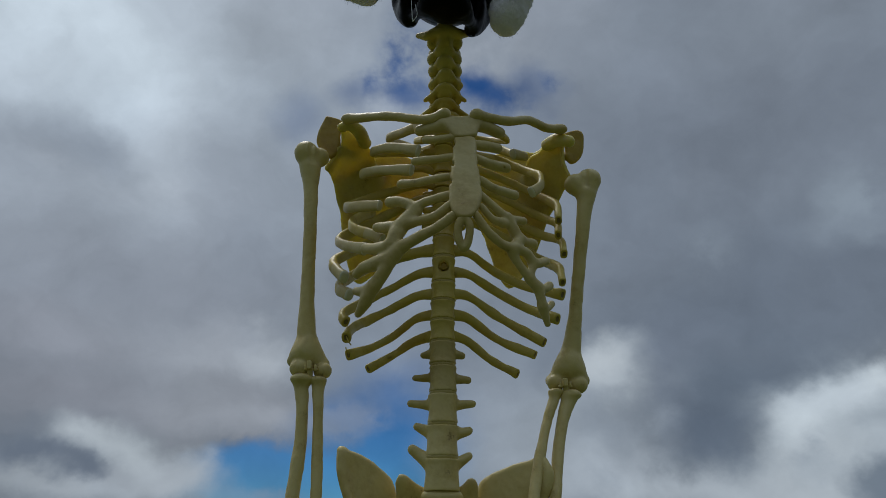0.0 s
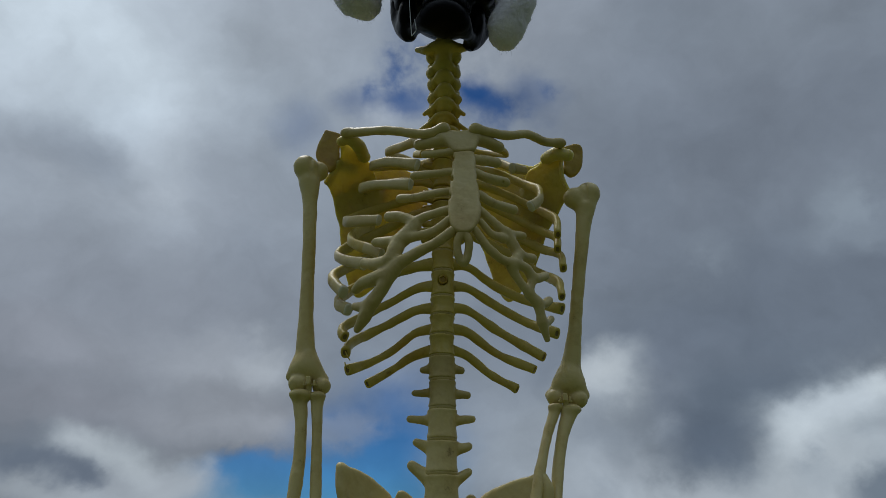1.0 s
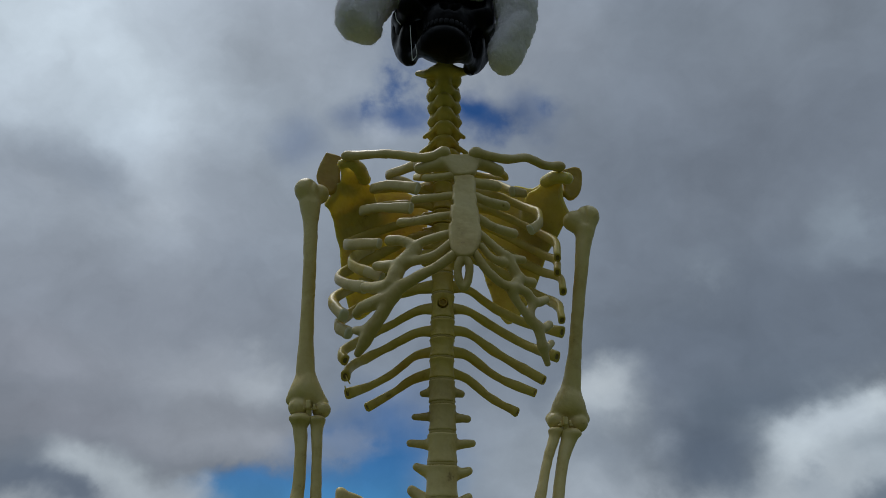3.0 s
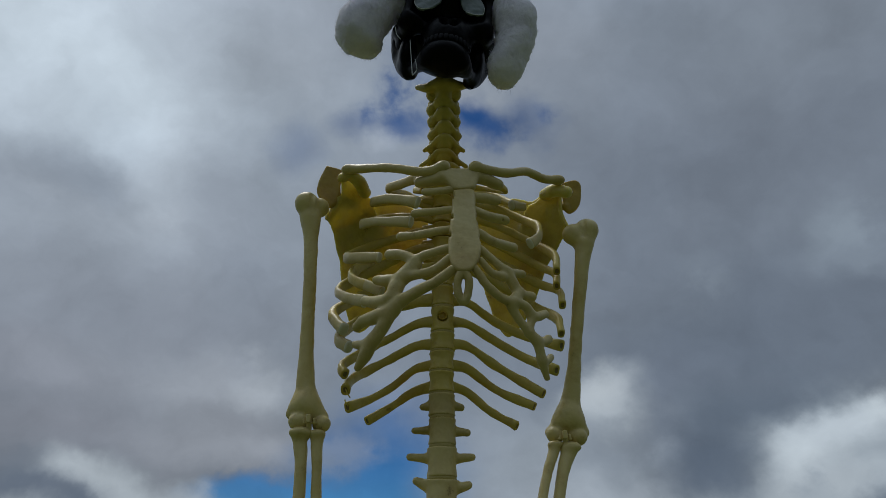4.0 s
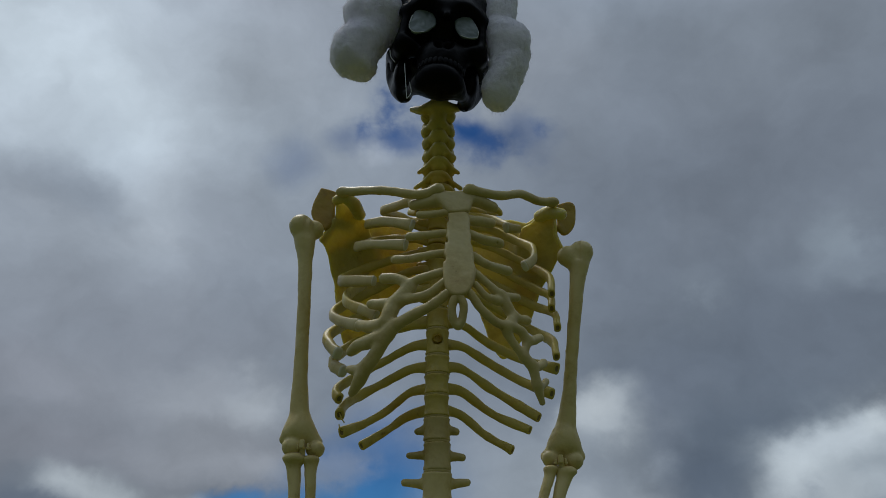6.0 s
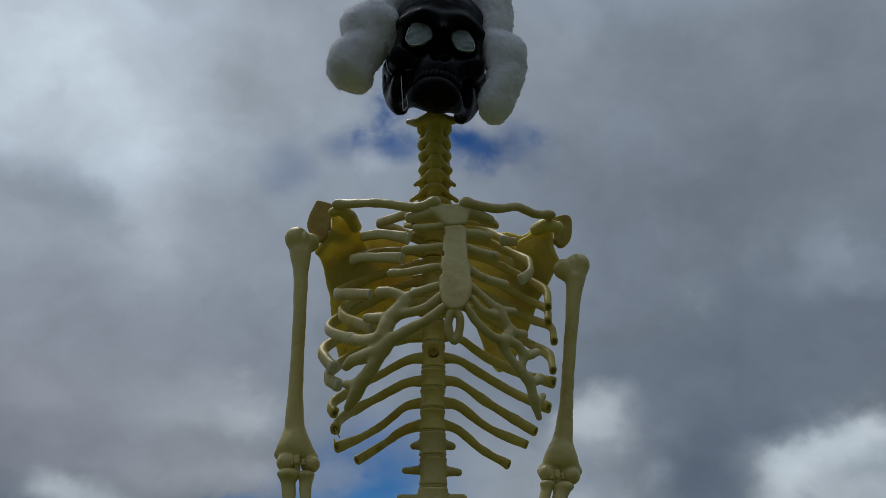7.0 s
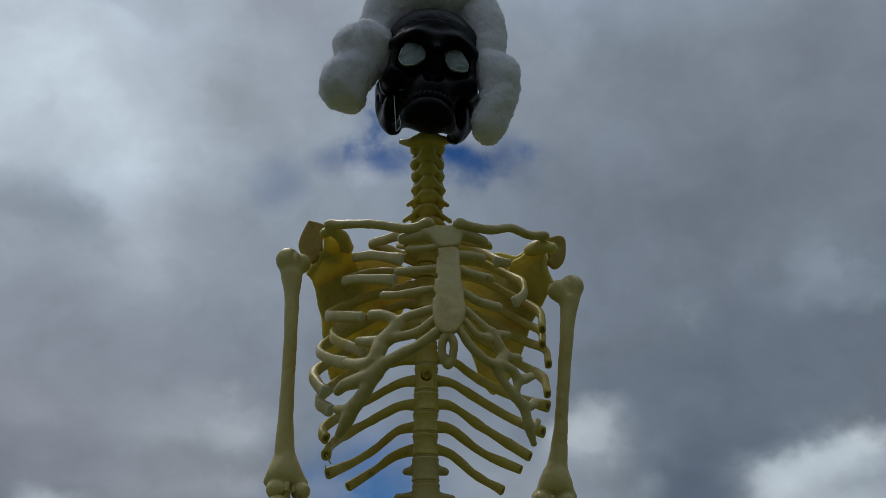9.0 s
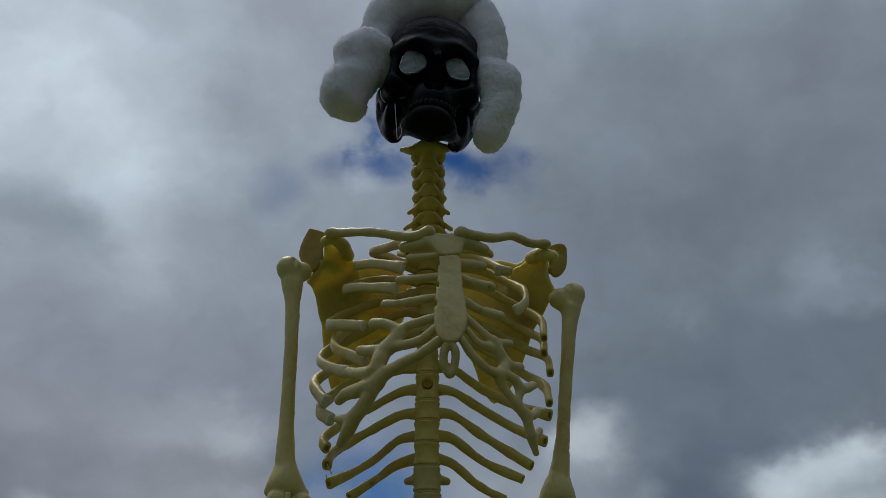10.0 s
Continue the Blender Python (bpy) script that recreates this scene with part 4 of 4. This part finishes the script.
# upper arms
def upper_arm(head, ball, shaft, outer, inner, knuckles, groove):
    c = Clay(0.010)
    c.ball(head[:3], (head[3], head[3], head[3]))
    c.ball(ball[:3], (ball[3], ball[3], ball[3]), k=0.0025)
    c.tube(*shaft)
    c.tube(shaft[-1], outer, k=0.012)
    c.tube(shaft[-1], inner, k=0.012)
    for q in knuckles:
        c.ball(q[:3], (q[3] * (1.1 if q[3] > .005 else 1), q[3] * 1.15, q[3]), k=0.0010)
    c.tube(*groove, k=0.003, cut=True)
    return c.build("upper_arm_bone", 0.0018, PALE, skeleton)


upper_arm((-0.1671, -0.008, 1.3574, 0.0148), (-0.1536, 0.002, 1.3577, 0.0122),
          ((-0.1617, -0.006, 1.3367, 0.0125), (-0.1589, -0.006, 1.3099, 0.0088), (-0.156, -0.005, 1.2623, 0.0078), (-0.1543, -0.004, 1.2133, 0.0076), (-0.1524, -0.004, 1.166, 0.0084), (-0.1498, -0.004, 1.1336, 0.0105), (-0.1481, -0.004, 1.1115, 0.012)),
          (-0.163, -0.002, 1.1026, 0.006), (-0.1297, -0.002, 1.099, 0.007), ((-0.1526, -0.008, 1.0939, 0.0108), (-0.1293, -0.005, 1.0916, 0.009), (-0.1475, -0.006, 1.2222, 0.0018)),
          ((-0.1596, -0.016, 1.3657, 0.002), (-0.1571, -0.021, 1.3548, 0.003), (-0.1556, -0.018, 1.3399, 0.002)))
upper_arm((0.1792, 0.016, 1.3353, 0.015), (0.1625, 0.018, 1.3307, 0.0135),
          ((0.1749, 0.016, 1.3157, 0.012), (0.1707, 0.017, 1.2932, 0.0092), (0.164, 0.021, 1.2465, 0.0076), (0.1575, 0.026, 1.1983, 0.0074), (0.1525, 0.032, 1.1587, 0.0083), (0.1476, 0.038, 1.1268, 0.0112), (0.1442, 0.041, 1.1077, 0.0125)),
          (0.1238, 0.044, 1.0926, 0.007), (0.1599, 0.044, 1.0928, 0.0075), ((0.1281, 0.04, 1.0893, 0.0095), (0.1523, 0.04, 1.0875, 0.0105), (0.1526, 0.024, 1.2102, 0.002)),
          ((0.174, 0.006, 1.3477, 0.002), (0.1727, 0.002, 1.3344, 0.0032), (0.1728, 0.005, 1.323, 0.002)))


ring = [(0.1436 + .0042 * math.cos(a), 0.0262, 1.1076 + .0042 * math.sin(a)) for a in np.linspace(0, 2 * math.pi, 17)]
sweep("mould_mark", ring, 0.0005, 0.0005, PALE, skeleton, sides=6, per=2, ends=0)

# forearms: two bones, wrist and fingers below
def forearm_bone(name, *pts):
    c = Clay(0.006)
    c.tube(*pts[1:])
    c.ball(pts[0][:3], (pts[0][3], pts[0][3], pts[0][3] * 0.48), k=0.005)
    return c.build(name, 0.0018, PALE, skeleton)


def block(at, size):
    """A small rounded block, as a Clay shape."""
    cx, cy, cz = at
    hx, hy, hz = size

    def fn(x, y, z):
        q = [np.abs(a - b) - h + 0.0008 for a, b, h in ((x, cx, hx), (y, cy, hy), (z, cz, hz))]
        out = np.sqrt(sum(np.maximum(v, 0) ** 2 for v in q))
        return out + np.minimum(np.maximum(np.maximum(q[0], q[1]), q[2]), 0) - 0.0008

    return fn, (cx - hx, cy - hy, cz - hz), (cx + hx, cy + hy, cz + hz)


def elbow_hinge(at):
    """The pale moulded lugs that hold the two parts of the arm together."""
    x, y, z = at
    c = Clay(0.0006)
    c.add(*block((x - .0005, y, z + .0015), (.0024, .004, .0044)))
    c.add(*block((x + .0052, y + .003, z - .0005), (.0013, .003, .0032)))
    c.add(*block((x - .0052, y + .003, z - .001), (.0011, .003, .0028)))
    c.tube((x - .007, y + .003, z - .0022, .0013), (x + .007, y + .003, z - .0022, .0013))
    c.build("elbow_hinge", 0.0007, PALE, skeleton, "pale worn plastic hinge lugs", rough=0.0)


forearm_bone("outer_forearm_bone", (-0.1493, -0.01, 1.0814, 0.0132), (-0.1501, -0.009, 1.0744, 0.0078), (-0.1468, -0.011, 1.0528, 0.0066), (-0.145, -0.014, 1.0238, 0.0064), (-0.1458, -0.018, 0.9957, 0.007), (-0.1472, -0.022, 0.9625, 0.0068), (-0.1473, -0.028, 0.9229, 0.0078), (-0.1476, -0.031, 0.9036, 0.01))
forearm_bone("inner_forearm_bone", (-0.1325, -0.01, 1.0809, 0.0094), (-0.1322, -0.009, 1.0745, 0.0066), (-0.1303, -0.011, 1.0529, 0.0056), (-0.1278, -0.014, 1.0182, 0.0056), (-0.1256, -0.018, 0.9904, 0.006), (-0.124, -0.022, 0.9626, 0.006), (-0.1216, -0.028, 0.9231, 0.0064), (-0.1217, -0.031, 0.9037, 0.008))
forearm_bone("outer_forearm_bone", (0.1428, 0.034, 1.0749, 0.012), (0.1401, 0.032, 1.0689, 0.0085), (0.1312, 0.024, 1.0479, 0.0066), (0.1225, 0.012, 1.0168, 0.0062), (0.1171, 0., 0.9876, 0.006), (0.1125, -0.01, 0.9643, 0.006), (0.1029, -0.026, 0.9241, 0.0068), (0.0985, -0.034, 0.9049, 0.009))
forearm_bone("inner_forearm_bone", (0.1262, 0.032, 1.0776, 0.009), (0.1236, 0.03, 1.0709, 0.006), (0.114, 0.02, 1.0472, 0.005), (0.1035, 0.004, 1.0159, 0.0054), (0.0947, -0.012, 0.9866, 0.006), (0.0893, -0.024, 0.9636, 0.006), (0.0784, -0.042, 0.9242, 0.0066), (0.0746, -0.05, 0.9054, 0.0078))
for low, high in (((-0.1412, -0.012, 1.081, 0.0036), (-0.1408, -0.016, 1.0934, 0.003)), ((0.1371, 0.03, 1.076, 0.0036), (0.1365, 0.026, 1.0878, 0.003))):
    c = Clay(0.003)
    c.tube(low, high)
    c.build("elbow_tongue", 0.0012, PALE, skeleton)
elbow_hinge((-0.1405, -0.0195, 1.0930))
elbow_hinge((0.1360, 0.0235, 1.0850))
for wx in ((-0.1338, -0.032, 0.8932), (0.0852, -0.044, 0.8949)):
    x, y, z = wx
    palm = Clay(0.005)
    for i in range(4):
        palm.ball((x - .018 + .012 * i, y, z - .004), .0085)
        palm.ball((x - .016 + .011 * i, y - .002, z - .017), .0080)
    for i in range(5):
        palm.tube((x - .018 + .009 * i, y, z - .022, .0045), (x - .030 + .015 * i, y - .004, z - .075, .0048))
    palm.build("palm_bones", 0.0022, BONE, skeleton)
    for i in range(5):
        f = Clay(0.002)
        fx, fz = x - .030 + .015 * i, z - .080
        ln = (.020, .026, .029, .026, .019)[i]
        for j in range(3):
            f.tube((fx, y - .005 - .003 * j, fz, .0050), (fx, y - .008 - .003 * j, fz - ln, .0042))
            fz -= ln + .006
            ln *= 0.75
        f.build("finger", 0.0022, BONE, skeleton)

# pelvis
hip_l = Clay(0.008)
hip_l.plate([(-0.1056, 0., 1.0115), (-0.086, 0.01, 1.0075), (-0.0667, 0.026, 0.9953), (-0.0519, 0.036, 0.9801), (-0.0481, 0.036, 0.9553), (-0.0526, 0.03, 0.9225), (-0.0691, 0.015, 0.9071), (-0.0842, 0.002, 0.9228), (-0.0939, -0.006, 0.9618), (-0.1034, -0.006, 0.9887)], 0.009, round_=0.004)
hip_l.tube((-0.1049, 0., 1.0092, 0.0045), (-0.1015, -0.006, 0.986, 0.0048), (-0.093, -0.008, 0.9618, 0.0052))
hip_l.ball((-0.071, 0.01, 0.8971), (.030, .030, .032))
hip_l.tube((-0.0698, 0., 0.8927, 0.012), (-0.0326, -0.03, 0.8804, 0.01), (-0.0038, -0.045, 0.8771, 0.01))
hip_l.tube((-0.0684, 0.02, 0.8815, 0.012), (-0.0506, 0.02, 0.8519, 0.011), (-0.0038, -0.04, 0.8698, 0.009))
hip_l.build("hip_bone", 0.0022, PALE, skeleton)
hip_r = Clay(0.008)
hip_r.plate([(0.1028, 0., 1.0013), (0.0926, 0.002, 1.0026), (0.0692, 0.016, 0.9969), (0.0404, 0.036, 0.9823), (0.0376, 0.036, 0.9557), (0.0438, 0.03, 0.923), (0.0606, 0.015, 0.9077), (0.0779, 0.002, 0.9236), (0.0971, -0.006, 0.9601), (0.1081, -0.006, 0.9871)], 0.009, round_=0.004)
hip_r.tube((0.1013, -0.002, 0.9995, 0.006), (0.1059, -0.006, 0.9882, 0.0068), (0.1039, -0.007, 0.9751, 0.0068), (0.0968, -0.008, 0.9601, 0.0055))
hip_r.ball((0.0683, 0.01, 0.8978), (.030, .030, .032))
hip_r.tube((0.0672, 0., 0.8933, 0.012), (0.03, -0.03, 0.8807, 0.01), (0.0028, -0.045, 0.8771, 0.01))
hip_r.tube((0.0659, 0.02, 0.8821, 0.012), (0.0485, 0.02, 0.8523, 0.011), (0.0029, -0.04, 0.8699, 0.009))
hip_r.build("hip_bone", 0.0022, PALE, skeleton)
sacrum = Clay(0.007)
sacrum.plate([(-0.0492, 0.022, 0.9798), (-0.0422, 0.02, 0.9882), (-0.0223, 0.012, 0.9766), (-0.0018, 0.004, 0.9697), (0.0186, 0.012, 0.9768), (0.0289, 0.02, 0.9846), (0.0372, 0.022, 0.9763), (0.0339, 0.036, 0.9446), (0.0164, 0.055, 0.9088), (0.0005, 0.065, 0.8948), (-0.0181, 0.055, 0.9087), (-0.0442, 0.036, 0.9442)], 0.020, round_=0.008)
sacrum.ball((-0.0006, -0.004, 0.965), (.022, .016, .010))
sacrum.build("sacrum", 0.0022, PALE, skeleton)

# legs and feet
for s in (-1, 1):
    hx = -.078 if s < 0 else .072
    thigh = Clay(0.010)
    thigh.ball((hx + s * .004, .005, .880), .021)
    thigh.tube((hx + s * .004, .005, .880, .013), (hx + s * .038, .015, .862, .016), (hx + s * .036, .012, .780, .0125), (hx + s * .022, .0, .620, .0115), (hx + s * .010, .0, .500, .015), (hx + s * .008, .0, .475, .024))
    thigh.ball((hx - s * .012, .004, .462), (.020, .026, .020))
    thigh.ball((hx + s * .026, .004, .462), (.020, .026, .020))
    thigh.build("thigh_bone", 0.003, BONE, skeleton)
    shin = Clay(0.010)
    shin.tube((hx + s * .007, .0, .428, .026), (hx + s * .004, .0, .385, .015), (hx, .002, .250, .0115), (hx, .006, .110, .0115), (hx - s * .002, .008, .082, .018))
    shin.build("shin_bone", 0.003, BONE, skeleton)
    calf = Clay(0.006)
    calf.tube((hx + s * .034, .012, .410, .010), (hx + s * .030, .014, .360, .0062), (hx + s * .026, .014, .200, .0058), (hx + s * .024, .012, .075, .0095))
    calf.build("calf_bone", 0.003, BONE, skeleton)
    cap = Clay(0.006)
    cap.ball((hx + s * .007, -.030, .470), (.019, .011, .021))
    cap.build("kneecap", 0.003, BONE, skeleton)
    foot = Clay(0.008)
    foot.ball((hx, .045, .030), (.018, .035, .030))
    foot.ball((hx, .008, .050), (.022, .030, .024))
    for i in range(5):
        foot.tube((hx - .020 + .010 * i, -.020, .040, .009), (hx + s * .004 - .030 + .015 * i, -.095, .014, .0085), (hx + s * .004 - .034 + .017 * i, -.145 + .006 * abs(i - 1.5), .0085, .0085))
    foot.build("foot_bones", 0.003, BONE, skeleton)

# ---- the black skull ----
skull = new("skull")
tagged(skull, "glossy black plastic skull set on the neck of the skeleton", "skull")
eye_mid = Vector((0.0078, -0.104, 1.6049))
skull.matrix_world = Matrix.Translation(eye_mid) @ pose(0, 0, 0, 0, 6, 5) @ pose(0, 0.062, 0)
sk, jaw = Clay(0.012), Clay(0.010)
sk.ball((0, .022, .040), (.070, .088, .074))
sk.ball((-.002, -.026, .036), (.062, .048, .054))
sk.tube((-.050, -.050, .012, .008), (-.026, -.064, .016, .009), (0, -.069, .010, .009), (.026, -.064, .018, .009), (.050, -.050, .014, .008), k=.012)
sk.ball((.004, -.041, -.058), (.031, .030, .034), k=.016)
sk.tube((.001, -.068, .008, .008), (.002, -.076, -.010, .0045), k=.006)
jaw.ball((.004, -.047, -.090), (.029, .028, .017))
jaw.ball((.003, -.050, -.097), (.025, .020, .013))
for s in (-1, 1):
    sk.ball((s * .044, -.040, -.036), (.016, .017, .012), k=.016)
    sk.tube((s * .046, -.046, -.037, .008), (s * .062, -.014, -.027, .0065), (s * .064, .022, -.016, .007), k=.006)
    sk.tube((s * .048, -.050, .008, .006), (s * .050, -.048, -.030, .007), k=.006)
    sk.ball((s * .050, .000, -.034), (.013, .026, .018), k=.008)
    jaw.tube((s * .061, .008, -.028, .008), (s * .057, .009, -.048, .009), (s * .050, .007, -.066, .0075), (s * .038, -.004, -.086, .0055), k=.006)
    jaw.tube((s * .037 + .003, -.008, -.086, .0055), (s * .030 + .003, -.032, -.094, .0070), (s * .019 + .003, -.053, -.100, .009), k=.008)
    jaw.ball((s * .044, -.008, -.060), (.012, .022, .026), k=.012)
    sk.ball((s * .0280 + .001, -.078, -.006), (.0195, .034, .0200), k=.006, cut=True)
    sk.ball((s * .0050 + .003, -.080, -.040), (.0080, .032, .0170), k=.003, cut=True)
sk.ball((.0028, -.082, -.024), (.0060, .030, .0140), k=.003, cut=True)
jaw.tube((-.035, -.006, -.088, .006), (-.034, -.008, -.0945, .0018), k=.003)
jaw.tube((.042, -.006, -.082, .007), (.0430, -.008, -.0960, .0020), k=.003)
sk.tube((-.034, -.0695, .041, .0011), (-.002, -.0755, .043, .0011), (.028, -.0705, .041, .0011), k=.0008, cut=True)
jaw.ball((0, .020, -.090), (.026, .046, .050), k=.008, cut=True)
sk.build("cranium", 0.0015, BLACK, skull)
jaw.build("jaw", 0.0015, BLACK, skull)


def tooth_mesh():
    verts, faces, ring, seg = [(0, 0, 1)], [], 5, 8
    for i in range(1, ring):
        p = math.pi * i / ring
        verts += [(math.sin(p) ** 0.7 * math.cos(2 * math.pi * j / seg), math.sin(p) ** 0.7 * math.sin(2 * math.pi * j / seg), math.cos(p)) for j in range(seg)]
    verts.append((0, 0, -1))
    for j in range(seg):
        k = (j + 1) % seg
        faces.append((0, 1 + j, 1 + k))
        faces += [(1 + i * seg + j, 1 + (i + 1) * seg + j, 1 + (i + 1) * seg + k, 1 + i * seg + k) for i in range(ring - 2)]
        faces.append((1 + (ring - 2) * seg + j, len(verts) - 1, 1 + (ring - 2) * seg + k))
    return verts, faces


first_tooth = None
for row, z, r in ((0, -.0790, .0036), (1, -.0890, .0030)):
    for i in range(12):
        a = radians(-66 + 12 * i)
        rad = .0300 if row == 0 else .0285
        m = Matrix.Translation((.0045 + rad * math.sin(a), -.0460 - rad * .95 * math.cos(a), z)) @ Matrix.Rotation(a, 4, "Z") @ Matrix.Diagonal((r * .9, r * .38, r * 1.3, 1))
        if first_tooth is None:
            first_tooth = mesh_object("tooth", *tooth_mesh(), BLACK, skull)
            tooth = first_tooth
        else:
            tooth = new("tooth", first_tooth.data)
            tooth.parent = skull
        tooth.matrix_basis = m
eye_shapes = ([(-0.0438, -0.0198), (-0.0418, -0.0012), (-0.0356, 0.0128), (-0.0273, 0.0156), (-0.0188, 0.0115), (-0.0111, 0.0005), (-0.0099, -0.0108), (-0.0162, -0.0188), (-0.0239, -0.026), (-0.0363, -0.0286)],
              [(0.0126, 0.0017), (0.0206, 0.0092), (0.0313, 0.0115), (0.0394, 0.0016), (0.0448, -0.0117), (0.0442, -0.0222), (0.0337, -0.0253), (0.0228, -0.0229), (0.0154, -0.0131)])
for shape, rim in zip(eye_shapes, ((8, 9, 0, 1), (4, 5, 6, 7))):
    e = Clay(0.002)
    e.plate([(x, -.058, z) for x, z in shape], .003, round_=.0013)
    insert = e.build("eye_insert", 0.0012, INSERT, skull, "pale translucent plastic eye insert", rough=.0010, rough_scale=90)
    sweep("insert_rim", [(shape[i][0] * .98, -.0598, shape[i][1] * .98) for i in rim], 0.0005, 0.0005, STREAK, insert, "bright thin rim of the eye insert", sides=6, per=6)
# added pale slivers stand in for gloss streaks along the jaw
for path, r in ((((-0.042, -0.042, -0.0644), (-0.0372, -0.042, -0.0912), (-0.0324, -0.042, -0.118)), .0005),
                (((-0.032, -0.046, -0.0961), (-0.0281, -0.046, -0.1109), (-0.0316, -0.046, -0.1209)), .0005),
                (((-0.0633, -0.036, -0.0414), (-0.0602, -0.036, -0.0528), (-0.0543, -0.036, -0.0599)), .0005)):
    sweep("gloss_streak", path, r, r * .6, STREAK, skull, "thin pale sliver standing in for gloss on the jaw", sides=6, per=6)

# ---- the cotton wool wig ----
wig = new("cotton_wig")
tagged(wig, "white fluffy cotton wool wig of rolled curls around the skull", "wig")


def curl(*tubes, seed=0):
    c = Clay(0.010)
    for t in tubes:
        c.tube(*t)
    roll = c.build("cotton_roll", 0.0022, COTTON, wig, rough=0)
    # lumps, then tufts, then a felted nap
    me = roll.data
    shift = Vector((seed * 3.1, 0, 0))
    for v, n in [(v, v.normal.copy()) for v in me.vertices]:
        p = v.co + shift
        v.co += n * (0.0034 * noise.fractal(p * 30, 0.9, 2.1, 3) + 0.0016 * abs(noise.noise(p * 110)) + 0.0012 * noise.noise(p * 260))
    me.update()
    # loose fibres that lie close and stand off the roll
    rng = np.random.RandomState(seed)
    co = np.array([v.co[:] for v in me.vertices])
    nr = np.array([v.normal[:] for v in me.vertices])
    verts, faces = [], []
    for i in rng.randint(0, len(co), 16000):
        n = Vector(nr[i])
        t = n.cross(Vector(rng.normal(size=3)) + Vector((1.2, 0.6, 0))).normalized()
        p, ln, lift = Vector(co[i]) - n * 0.001, rng.uniform(.002, .0065), rng.uniform(.0, .6) ** 1.5
        w = t.cross(n) * rng.uniform(.00005, .00014)
        bend = Vector(rng.normal(size=3)) * 0.4
        base = len(verts)
        for j in range(4):
            q = p + (t + n * lift + bend * (j / 3) ** 2) * (ln * j / 3)
            k = 1 - 0.25 * j
            verts += [tuple(q - w * k), tuple(q + w * k)]
        faces += [(base + 2 * j, base + 2 * j + 1, base + 2 * j + 3, base + 2 * j + 2) for j in range(3)]
    tagged(mesh_object("fibre_fuzz", verts, faces, COTTON, roll, "loose white cotton fibres"), kind="stuff")
    return roll


curl(((-0.0680, -0.060, 1.6500, 0.024), (-0.0700, -0.058, 1.6774, 0.025), (-0.0621, -0.062, 1.72, 0.026), (-0.0325, -0.07, 1.7374, 0.028), (0.0067, -0.074, 1.744, 0.029), (0.0479, -0.07, 1.7396, 0.028)), seed=1)
curl(((-0.0592, -0.066, 1.6328, 0.024), (-0.0773, -0.078, 1.6388, 0.030), (-0.0920, -0.08, 1.6325, 0.030)), ((-0.0933, -0.084, 1.6287, 0.024), (-0.1060, -0.08, 1.6419, 0.014)),
     ((-0.0674, -0.068, 1.615, 0.020), (-0.0837, -0.074, 1.6091, 0.025), (-0.1000, -0.078, 1.5843, 0.0285), (-0.1105, -0.08, 1.5666, 0.027), (-0.1090, -0.08, 1.5586, 0.023)), ((-0.1070, -0.078, 1.5683, 0.025), (-0.0960, -0.074, 1.5547, 0.019)), seed=3)
curl(((0.0501, -0.062, 1.7451, 0.027), (0.0698, -0.064, 1.7192, 0.026), (0.0790, -0.066, 1.6831, 0.026), (0.0795, -0.066, 1.6562, 0.025), (0.0785, -0.068, 1.640, 0.022)),
     ((0.0785, -0.068, 1.640, 0.020), (0.0757, -0.072, 1.6165, 0.020), (0.0900, -0.078, 1.5939, 0.026), (0.0905, -0.076, 1.5665, 0.025), (0.0845, -0.074, 1.5406, 0.0235), (0.0765, -0.071, 1.5191, 0.0215), (0.0725, -0.07, 1.5078, 0.017)), seed=5)
